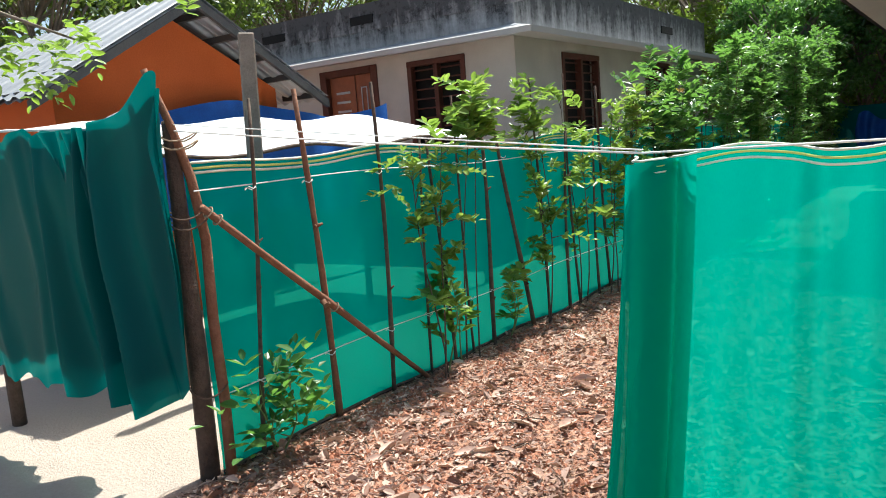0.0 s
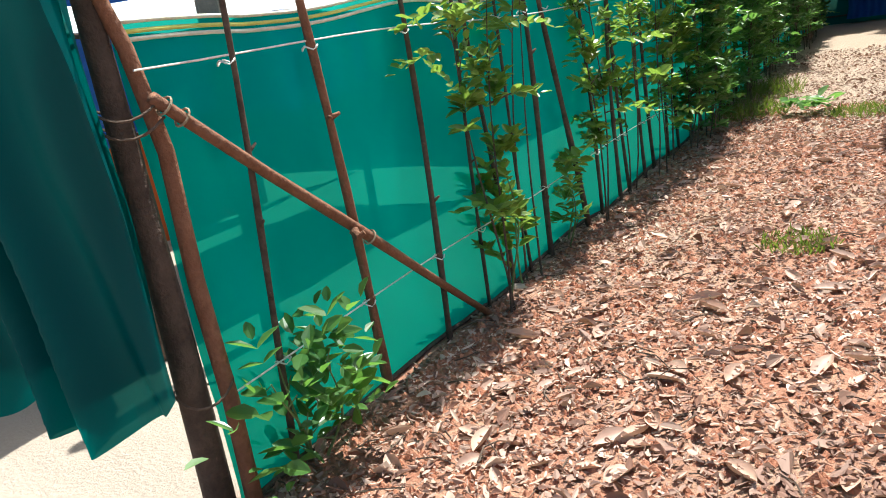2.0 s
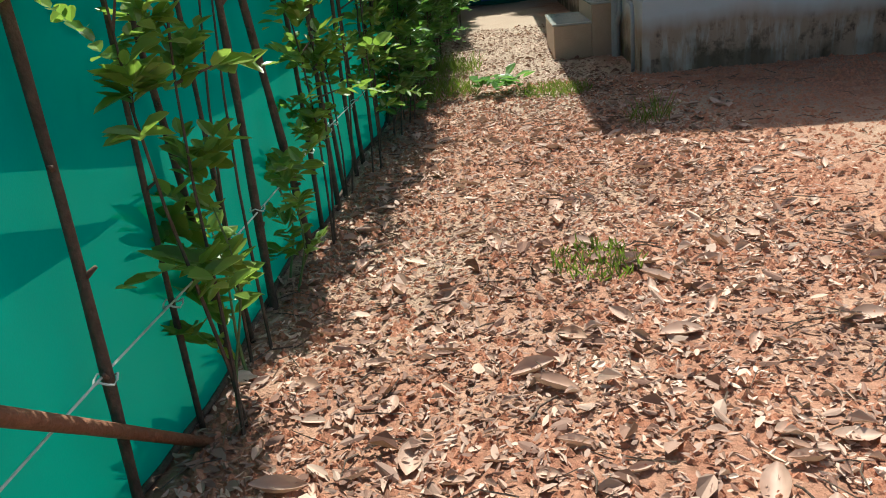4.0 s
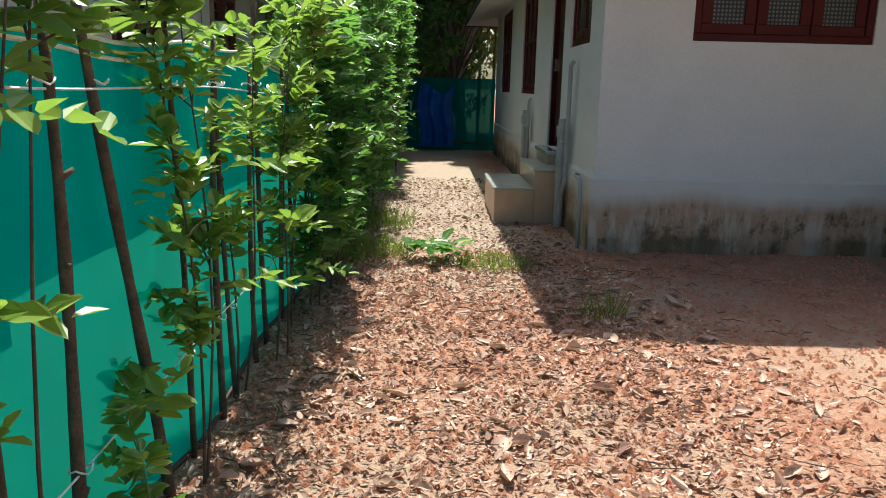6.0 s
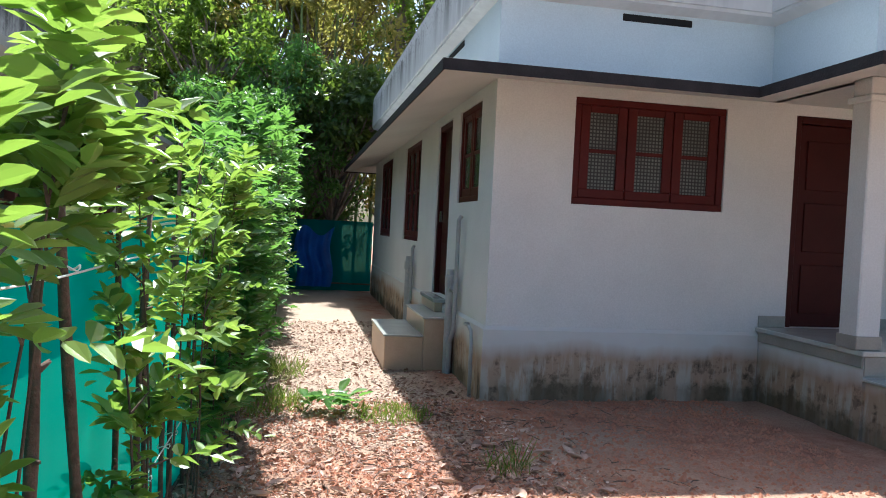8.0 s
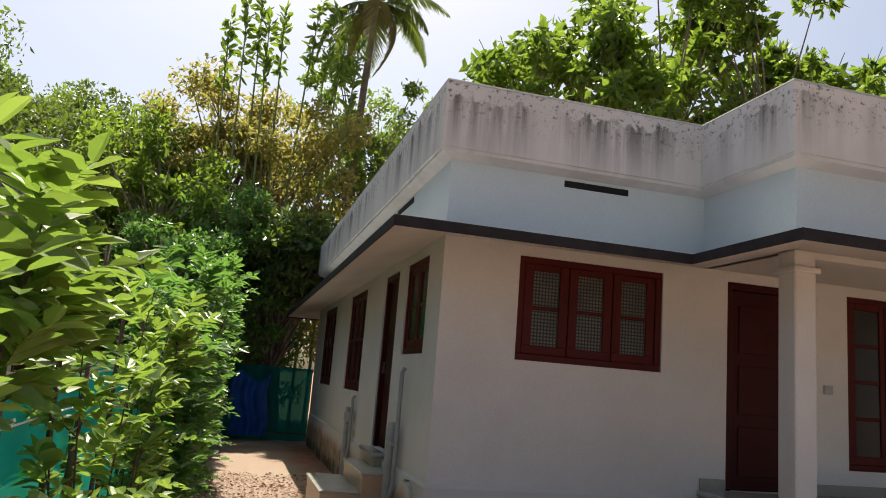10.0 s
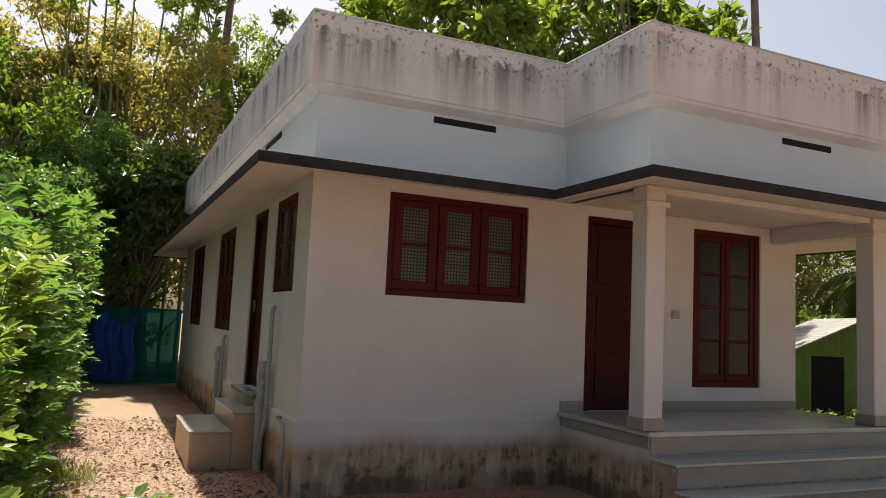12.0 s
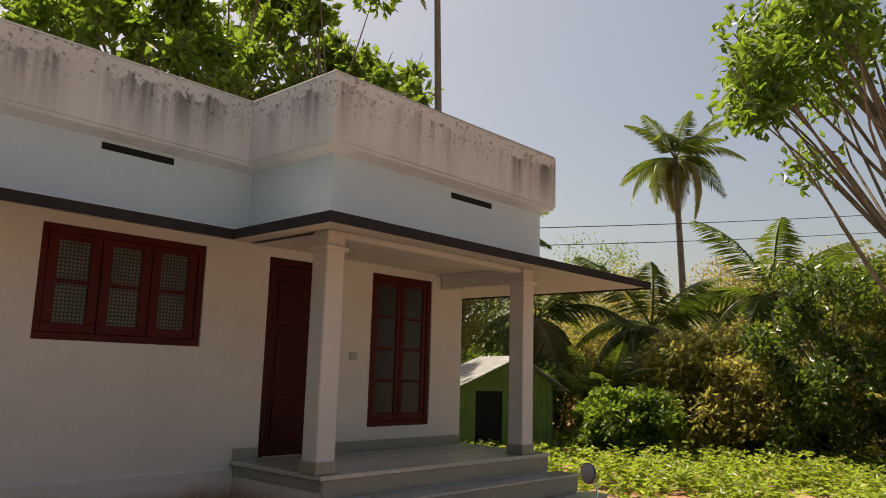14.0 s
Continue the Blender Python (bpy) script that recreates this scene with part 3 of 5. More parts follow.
def panel_door(name, axis, at, ua, ub, za, zb, label):
    d = thing(name, label, "door", kind="structure")
    for u0, u1, z0, z1 in ((ua, ua + 0.08, za, zb), (ub - 0.08, ub, za, zb), (ua + 0.08, ub - 0.08, zb - 0.08, zb)):
        put("door_frame", place(axis, at, u0, u1, 0.02, 0.14, z0, z1), MAROON_DK, d)
    leaf = put("door_leaf", place(axis, at, ua + 0.08, ub - 0.08, 0.08, 0.12, za + 0.005, zb - 0.08), MAROON_DK, d)
    for k in range(3):
        z0 = za + 0.15 + k * 0.66
        put("door_panel", place(axis, at, ua + 0.2, ub - 0.2, 0.065, 0.079, z0, z0 + 0.52, 0.01), MAROON_DK, leaf)
    put("door_handle", place(axis, at, ub - 0.17, ub - 0.145, 0.03, 0.079, za + 0.95, za + 1.1, 0.006), CHROME, leaf)
    return d


panel_door("door_1", "x", WY0, 2.79, 3.78, FLOOR, LINTEL, "closed dark maroon front door on the porch")
panel_door("door_2", "y", WX0, 12.05, 12.95, FLOOR, LINTEL, "closed maroon side door above tiled steps")
switch = thing("switch_plate", "small white switch plate on the porch wall", "switch", at=(4.1, 9.96, 1.86))
put("plate", Geo().bevel_box(-0.06, 0.06, -0.012, 0.008, -0.05, 0.05, 0.004), PVC, switch)

steps = thing("side_steps", "tan tiled steps up to the side door", "steps")
put("lower_step", Geo().bevel_box(-1.27, -0.82, 11.45, 12.85, -0.2, 0.31, 0.008), TILE, steps)
put("upper_step", Geo().bevel_box(-0.818, -0.503, 11.45, 12.85, -0.2, 0.52, 0.008), TILE, steps)
put("tread", Geo().bevel_box(-1.285, -0.822, 11.44, 12.86, 0.311, 0.335, 0.006), FLOOR_TILE, steps)
put("tread", Geo().bevel_box(-0.835, -0.502, 11.44, 12.86, 0.521, 0.545, 0.006), FLOOR_TILE, steps)
put("door_sill", Geo().bevel_box(-0.62, -0.472, 12.0, 13.0, 0.66, 0.71, 0.006), FLOOR_TILE, steps)
put("sill_riser", Geo().bevel_box(-0.60, -0.503, 12.02, 12.98, 0.546, 0.659, 0.004), TILE, steps)


def drain(name, label, y, tall):
    p = thing(name, label, "pipe", group="wall pipes")
    x = -0.56
    put("main_pipe", Geo().tube([(x, y, -0.2), (x, y, 1.02)], 0.052, 14), PVC, p, smooth=False)
    put("collar", Geo().tube([(x, y, 0.92), (x, y, 1.04), (x, y, 1.05), (x, y, 1.12)], [0.066, 0.066, 0.05, 0.045], 14), PVC, p)
    put("branch", Geo().tube([(x, y, 0.88), (x, y - 0.16, 0.92)], 0.035, 10), PVC, p)
    put("thin_pipe", Geo().tube([(x + 0.02, y - 0.19, 0.45), (x + 0.02, y - 0.19, tall), (x + 0.05, y - 0.19, tall + 0.05)], 0.024, 10), PVC, p)
    put("elbow", Geo().tube([(x + 0.02, y - 0.19, 0.46), (x + 0.01, y - 0.16, 0.38), (x, y - 0.1, 0.3), (x, y - 0.06, -0.2)], 0.028, 10), PVC, p)


drain("drain_pipe", "grey plastic drain pipe on the side wall", 11.3, 1.68)
drain("drain_pipe", "grey plastic drain pipe beyond the side steps", 14.6, 1.25)
tap = thing("bent_pipe", "thin bent grey water pipe by the house corner", "pipe")
put("pipe_run", Geo().tube([(-0.46, 10.55, 0.58), (-0.55, 10.5, 0.6), (-0.56, 10.3, 0.6), (-0.56, 10.2, 0.57), (-0.56, 10.16, 0.48), (-0.56, 10.14, -0.15)], 0.02, 10), PVC, tap, smooth=True)

# ---- the net fence ----
FX = -2.98


def crooked(y, top, lean=0.0, r=0.02, bow=0.03, seed=0, x=FX + 0.05, lean_x=0.0):
    rnd = random.Random(seed)
    pts, radii = [], []
    n = 9
    p1, p2 = rnd.uniform(0, 6), rnd.uniform(0, 6)
    for k in range(n):
        s = k / (n - 1)
        pts.append((x + lean_x * s + bow * 0.5 * math.sin(p2 + s * 4), y + lean * s + bow * math.sin(p1 + 3.2 * s), -0.12 + s * (top + 0.12)))
        radii.append(0.74 * r * (1.12 - 0.4 * s) * (1 + 0.13 * math.sin(p1 * 7 + k * 2.4)))
    g = Geo().tube(pts, radii, 7)
    for _ in range(3):
        k = rnd.randrange(2, n - 2)
        a = Vector(pts[k])
        d = Vector((rnd.uniform(0.0, 1), rnd.uniform(-1, 1), rnd.uniform(0.2, 0.9))).normalized()
        g.tube([a, a + d * 0.045], [r * 0.5, r * 0.25], 5)
    return g


# (foot y, top z, lean along the fence, radius)
STAKES = [(2.46, 1.88, 0.12, 0.017), (3.03, 1.93, -0.09, 0.027), (3.56, 1.98, 0.02, 0.02), (3.95, 1.62, 0.1, 0.013), (4.25, 1.6, -0.1, 0.017),
          (4.55, 1.9, -0.12, 0.013), (4.85, 1.62, -0.05, 0.024), (5.45, 1.75, -0.42, 0.026), (5.75, 2.05, -0.1, 0.017), (6.15, 1.6, 0.12, 0.02),
          (6.40, 2.1, -0.15, 0.016), (6.85, 1.5, 0.0, 0.018), (7.15, 2.0, -0.2, 0.02), (7.6, 1.7, 0.1, 0.016), (8.0, 1.9, -0.2, 0.018), (8.45, 2.1, 0.12, 0.016)]
rs = random.Random(5)
yy = 8.9
while yy < 21.5:
    STAKES.append((yy, rs.uniform(1.5, 2.0), rs.uniform(-0.2, 0.2), rs.uniform(0.014, 0.022)))
    yy += rs.uniform(0.4, 0.65)
for k, (y, top, lean, r) in enumerate(STAKES):
    st = put("fence_stake", crooked(y, top, lean, r, 0.02, k), BARK_RED if k in (1,) else BARK, smooth=True)
    if y < 12:
        q = 1.52 / (top + 0.12)
        for z, yt in ((1.42, y + lean * q), (0.41, y + lean * 0.53 / (top + 0.12))):
            put("string_tie", Geo().tube([(FX + 0.05 + 0.03 * math.cos(a), yt + 0.028 * math.sin(a), z + 0.008 * math.sin(3 * a)) for a in np.linspace(0, 6.283, 13)], 0.003, 5), STRING, st, "knotted white string")
    tagged(st, "thick red-brown branch stake holding the green net" if k == 1 else "thin crooked branch stake holding the green net", "stake", "fence stakes")


def net_top(y):
    return 1.565 + 0.018 * math.sin(y * 2.1) + 0.012 * math.sin(y * 5.3 + 1) + 0.05 * max(0, 2.7 - y)


def sheet(u0, u1, nu, nv, f):
    g = Geo()
    for i in range(nu + 1):
        for j in range(nv + 1):
            g.v.append(f(u0 + (u1 - u0) * i / nu, j / nv))
    m = nv + 1
    g.f = [(i * m + j, (i + 1) * m + j, (i + 1) * m + j + 1, i * m + j + 1) for i in range(nu) for j in range(nv)]
    return g


def net_point(y, s):
    z = -0.02 + ground_z(FX, y) * (1 - s) + s * (net_top(y) + 0.02)
    x = FX + 0.02 * math.sin(y * 3.3 + s * 2) + 0.025 * noise.noise(Vector((y * 1.6, z * 1.2, 7))) + 0.012 * noise.noise(Vector((y * 7, z * 3.5, 2)))
    return (x, y, z)


net = thing("net_fence", "long green shade-net fence with pale hem on branch stakes", "fence")
put("net", sheet(2.2, 21.6, 260, 16, net_point), NET, net, smooth=True)
for dz, m in ((0.0, HEM), (-0.028, HEM_Y), (-0.05, HEM)):
    put("hem", Geo().tube([(net_point(y, 1)[0] + 0.006, y, net_point(y, 1)[2] + dz) for y in np.linspace(2.2, 21.6, 260)], 0.007, 5), m, net, "pale woven edging of the net", smooth=True)
put("net_foot", Geo().tube([(net_point(y, 0)[0] + 0.012, y, ground_z(FX, y) + 0.015) for y in np.linspace(2.2, 21.6, 200)], 0.012, 5), BARK_DARK, net, "dark rolled lower edge", smooth=True)
for z0, z1 in ((1.45, 1.34), (0.42, 0.40)):
    s = put("fence_string", Geo().tube([(FX + 0.055, y, z0 + (z1 - z0) * min((y - 2.2) / 8, 1) + 0.012 * math.sin(y * 2.3)) for y in np.linspace(2.2, 16, 60)], 0.0035, 5), STRING)
    tagged(s, "white nylon string tied along the net fence stakes", "string", "fence strings")

# gate posts and brace
post = put("gate_post", Geo().tube([(-3.0, 2.14, -0.3), (-2.99, 2.15, 0.5), (-3.01, 2.17, 1.1), (-3.01, 2.17, 1.72), (-3.02, 2.17, 1.78)], [0.052, 0.048, 0.041, 0.035, 0.028], 10), BARK_DARK, smooth=True)
tagged(post, "dark weathered wooden gate post with rope ties", "post")
pole = thing("gate_pole", "reddish bark pole lashed to the dark gate post", "pole")
put("stem", Geo().tube([(-2.92, 2.21, -0.2), (-2.91, 2.22, 0.4), (-2.95, 2.24, 0.8), (-2.93, 2.24, 1.2), (-2.96, 2.22, 1.5), (-2.98, 2.16, 1.75), (-3.02, 2.08, 2.02)], [0.03, 0.027, 0.027, 0.025, 0.024, 0.02, 0.016], 9), BARK_RED, pole, smooth=True)
for z in (0.45, 1.28, 1.33, 1.66, 1.7):
    put("rope_tie", Geo().tube([(-2.97 + 0.095 * math.cos(a), 2.18 + 0.09 * math.sin(a), z + 0.02 * math.sin(2 * a)) for a in np.linspace(0, 2 * math.pi, 19)], 0.0045, 5), ROPE if z > 1.5 else BARK, pole)
brace = thing("diagonal_brace", "slanting bare branch bracing the gate post", "brace")
put("branch", Geo().tube([(-2.88, 2.2, 1.36), (-2.9, 2.6, 1.04), (-2.88, 3.0, 0.71), (-2.9, 3.4, 0.39), (-2.88, 3.93, -0.05)], [0.019, 0.02, 0.022, 0.019, 0.016], 9), BARK_RED, brace, smooth=True)
put("knot", Geo().tube([(-2.87, 2.93, 0.74), (-2.84, 2.92, 0.72), (-2.82, 2.93, 0.735)], [0.02, 0.016, 0.009], 7), BARK_RED, brace)
for q in (0.02, 0.05, 0.48):
    c = Vector((-2.88, 2.2, 1.36)).lerp(Vector((-2.88, 3.93, -0.05)), q)
    put("rope_tie", Geo().tube([(c.x + 0.027 * math.cos(a), c.y + 0.019 * math.sin(a), c.z + 0.022 * math.sin(a)) for a in np.linspace(0, 2 * math.pi, 13)], 0.004, 5), ROPE, brace)

# the cloth hanging beside the gate and the drawn curtain at its far end
rope = put("gate_rope", Geo().tube([(-6.2, 2.02, 1.86), (-4.3, 2.03, 1.83), (-3.5, 2.04, 1.78), (-3.05, 2.08, 1.88)], 0.008, 6), STRING)
tagged(rope, "thin rope carrying the dark green cloth", "rope")
rope2 = thing("gate_line", "taut white line across the gate opening", "rope")
put("line", Geo().tube([(-2.97, 2.16, 1.73), (-1.8, 2.19, 1.6), (-0.7, 2.2, 1.5), (0.6, 2.2, 1.5), (2.4, 2.2, 1.56)], 0.0035, 6), STRING, rope2)
put("line", Geo().tube([(-2.97, 2.16, 1.76), (-1.8, 2.19, 1.63), (-0.7, 2.2, 1.51)], 0.0025, 6), STRING, rope2)
far_post = put("curtain_post", Geo().tube([(2.4, 2.2, -0.2), (2.42, 2.21, 0.8), (2.4, 2.2, 1.75)], [0.045, 0.04, 0.035], 8), BARK, smooth=True)
tagged(far_post, "branch post at the end of the gate line", "post")


def cloth_top(x):
    peak = 0.21 * math.exp(-((x + 2.97) / 0.15) ** 2)
    return 1.79 + 0.03 * (-(x + 3.0)) * 0.6 + peak - 0.03 * abs(math.sin((x + 3) * 9)) + 0.02 * math.sin(x * 21)


def cloth_point(x, s):
    z = 0.40 + 0.025 * math.sin(x * 17) + 0.012 * math.sin(x * 41) + 0.10 * max(0, 1 - abs(x + 2.85) / 0.3)
    z = z + s * (cloth_top(x) - z)
    drape = 1 / (1 + math.exp(-(x + 3.8) * 14))
    phase = x * 17 + 4.0 * noise.noise(Vector((x * 2.2, s * 0.8, 1))) + 1.3 * s
    fold = math.sin(phase) + 0.45 * math.sin(phase * 2.1 + 2 * s)
    y = 2.0 + (0.012 + 0.062 * drape) * (1.15 - 0.45 * s) * fold + 0.03 * noise.noise(Vector((x * 3, s * 2.5, 5)))
    y -= 0.07 * drape * math.exp(-((s - 0.82) / 0.12) ** 2) * max(0.0, math.sin(x * 13 + 1))
    return (x + 0.07 * drape * s * math.sin(x * 12), y - 0.03, z)


cl = thing("hanging_cloth", "dark green cloth sheet hanging in folds from a rope", "cloth")
put("cloth", sheet(-4.75, -2.90, 240, 26, cloth_point), CLOTH, cl, smooth=True)


def lining_point(x, s):
    px, py, pz = cloth_point(x, 0.12 + 0.03 * math.sin(x * 9) + s * 0.86)
    return (px, py + 0.02, pz)


put("folded_layer", sheet(-4.7, -2.93, 240, 22, lining_point), CLOTH, cl, "inner layer of the cloth folded over the rope", smooth=True)
for x0, drop, w in ((-3.42, 0.42, 0.10), (-3.62, 0.26, 0.13), (-4.6, 0.5, 0.16)):
    put("draped_corner", sheet(0, 1, 14, 14, lambda u, s, x0=x0, drop=drop, w=w: (x0 + (u - 0.5) * 2 * w * (0.25 + 0.75 * s) + 0.06 * (1 - s), 1.925 - 0.03 * math.sin(u * 9) * s, cloth_top(x0) + 0.01 - drop * (1 - s) * (0.55 + 0.45 * math.sin(u * math.pi)))), CLOTH, cl, smooth=True)

bl = put("blue_cloth", sheet(-6.1, -4.9, 60, 12, lambda u, s: (u, 2.02 + 0.04 * math.sin(u * 16 + s), 0.25 + 1.55 * s + 0.02 * math.sin(u * 11))), BLUE_TARP, smooth=True)
tagged(bl, "bright blue plastic sheet hanging on the same rope", "tarpaulin")
for px in (-4.83, -6.2):
    bp = put("rope_post", Geo().tube([(px, 2.08, -0.25), (px + 0.02, 2.07, 0.9), (px, 2.06, 1.9)], [0.045, 0.04, 0.035], 8), BARK_DARK, smooth=True)
    tagged(bp, "dark wooden post carrying the cloth rope", "post", "rope posts")


def curtain_point(x, s):
    gather = math.exp(-((x + 0.64) / 0.15) ** 2)
    ph = (x + 0.8) * 17 + 2.0 * noise.noise(Vector((x * 1.7, s * 0.5, 3))) + gather * 6 * (x + 0.75)
    y = 2.2 + (0.042 + 0.07 * gather) * (1.2 - 0.5 * s) * (math.sin(ph * (1 + gather)) + 0.4 * math.sin(ph * 2.3)) + 0.03 * math.sin(x * 4 + s * 2)
    z = 0.04 + s * (1.455 + 0.015 * math.sin(x * 12))
    return (x - 0.1 * (1 - s) * max(0.0, 1 - (x + 0.74) / 0.8), y, z)


cur = thing("gate_curtain", "bright green shade-net curtain drawn across the gate line", "curtain")
put("cloth", sheet(-0.74, 2.35, 240, 20, curtain_point), NET_BRIGHT, cur, smooth=True)


def turned_point(x, s):
    px, py, pz = curtain_point(x, s)
    return (px - 0.05 * (1 - s) ** 2, py - 0.05 - 0.03 * math.sin((x + 0.74) * 30 + s), pz - 0.006)


put("turned_edge", sheet(-0.70, -0.52, 40, 20, turned_point), NET_BRIGHT, cur, "doubled outer edge of the curtain", smooth=True)
for dz, m in ((0.0, HEM), (-0.022, HEM_Y), (-0.04, HEM)):
    put("hem", Geo().tube([(curtain_point(x, 1)[0], curtain_point(x, 1)[1] - 0.008, curtain_point(x, 1)[2] + dz) for x in np.linspace(-0.74, 2.35, 240)], 0.004, 5), m, cur, "pale woven edging", smooth=True)

# ---- plants ----


def rand_dir(rnd, up=0.0):
    return Vector((rnd.gauss(0, 1), rnd.gauss(0, 1), rnd.gauss(up, 1))).normalized()


def spray(g, rnd, base, heading, length, leaflet, pairs):
    """A pinnate leaf: leaflets in pairs along a drooping midrib."""
    side = heading.cross(Vector((0, 0, 1)))
    side = side.normalized() if side.length > 0.1 else Vector((1, 0, 0))
    for k in range(pairs + 1):
        s = (k + 1) / (pairs + 1)
        p = base + heading * length * s + Vector((0, 0, -0.35 * length * s * s))
        ll = leaflet * (0.75 + 0.5 * math.sin(math.pi * (0.15 + 0.75 * s))) * rnd.uniform(0.85, 1.15)
        if k == pairs:
            g.leaf(p, p + heading * ll + Vector((0, 0, -0.2 * ll)), side, ll * 0.5)
            break
        for sg in (-1, 1):
            d = (side * sg + heading * 0.45 + Vector((0, 0, rnd.uniform(-0.7, 0.6)))).normalized()
            wd = d.cross(Vector((0, 0, 1)) + heading * rnd.uniform(-0.9, 0.9) + side * rnd.uniform(-0.6, 0.6)).normalized()
            g.leaf(p, p + d * ll, wd, ll * 0.5)


def shrub(name, label, x, y, top, low, shoots, seed, mat=LEAF_FENCE, leaflet=0.055, reach=0.28, group="fence shrubs", lean=(0, 0), stems=2, pairs=6, cat="shrub"):
    rnd = random.Random(seed)
    sh = thing(name, label, cat, group)
    leaves, yellow = Geo(), Geo()
    z0 = ground_z(x, y)
    for s in range(stems):
        g = Geo()
        bx, by = x + rnd.uniform(-0.06, 0.06), y + rnd.uniform(-0.12, 0.12)
        tx, ty = x + lean[0] + rnd.uniform(-0.15, 0.2), y + lean[1] + rnd.uniform(-0.3, 0.3)
        pts = []
        for k in range(7):
            q = k / 6
            pts.append(Vector((bx + (tx - bx) * q + 0.03 * math.sin(5 * q + seed), by + (ty - by) * q + 0.04 * math.sin(4 * q + s), z0 - 0.05 + (top - z0) * q)))
        g.tube(pts, [0.0065 * (1.1 - 0.8 * k / 6) for k in range(7)], 6)
        n = shoots // stems
        for i in range(n):
            q = low + (1 - low) * rnd.random() ** 0.85
            k = min(int(q * 6), 5)
            p = pts[k].lerp(pts[k + 1], q * 6 - k)
            h = Vector((rnd.uniform(-0.45, 0.5), rnd.uniform(-1, 1), rnd.uniform(0.0, 1.25))).normalized()
            ln = rnd.uniform(0.4, 1.0) * reach
            base = p + h * ln * rnd.uniform(0.0, 0.7)
            if base.z < z0 + 0.05:
                continue
            if i % 3 == 0:
                g.tube([p, base, base + h * 0.05], [0.005, 0.004, 0.002], 4, False)
            spray(yellow if rnd.random() < 0.004 else leaves, rnd, base, h, rnd.uniform(0.13, 0.24) * leaflet / 0.055, leaflet * rnd.uniform(0.8, 1.2), pairs)
        put("stem", g, STEM if top < 1.2 else BARK, sh)
    put("foliage", leaves, mat, sh)
    if yellow.v:
        put("yellowing_foliage", yellow, LEAF_YELLOW, sh, "a few yellowing leaflets")
    return sh


shrub("seedling", "low broad-leaved green seedling beside the gate post", FX + 0.12, 2.5, 0.5, 0.15, 34, 11, LEAF_FENCE, 0.08, 0.07, "", pairs=2, cat="plant", stems=3)
# (y, top, lowest leaves, shoots, label, reach, leaflet)
YOUNG = [(4.02, 1.6, 0.36, 30, "young pale green shrub growing through the net fence", 0.15, 0.066), (4.36, 1.92, 0.70, 34, "young pale green shrub with arching twigs", 0.2, 0.08),
         (4.12, 0.6, 0.25, 13, "low shoot with large pale green leaflets", 0.2, 0.092), (5.0, 0.5, 0.3, 12, "low leafy sprout at the foot of the net", 0.15, 0.068),
         (5.55, 1.9, 0.25, 54, "young pale green shrub growing through the net fence", 0.2, 0.07), (6.35, 1.95, 0.25, 30, "slender leafy shrub against the green net", 0.22, 0.07), (6.95, 1.85, 0.2, 34, "slender leafy shrub against the green net", 0.24, 0.07),
         (7.5, 1.9, 0.15, 50, "slender leafy shrub against the green net", 0.3, 0.07)]
for k, (y, top, low, count, lab, reach, leaflet) in enumerate(YOUNG):
    shrub("fence_shrub", lab, FX + 0.11, y, top, low, count, 52 + k, LEAF_YOUNG, leaflet, reach, lean=(0.03, 0.1 if k == 1 else 0.02), stems=2)
rs = random.Random(9)
yy = 8.0
k = 0
while yy < 21.0:
    shrub("fence_shrub", "dense bright green hedge shrub along the net fence", FX + rs.uniform(0.12, 0.3), yy, rs.uniform(1.7, 2.2) + 0.13 * (yy - 8), 0.06, 84, 100 + k, LEAF_FENCE, 0.084, 0.42, lean=(rs.uniform(0, 0.12), rs.uniform(-0.2, 0.2)), stems=3)
    yy += rs.uniform(0.5, 0.75)
    k += 1


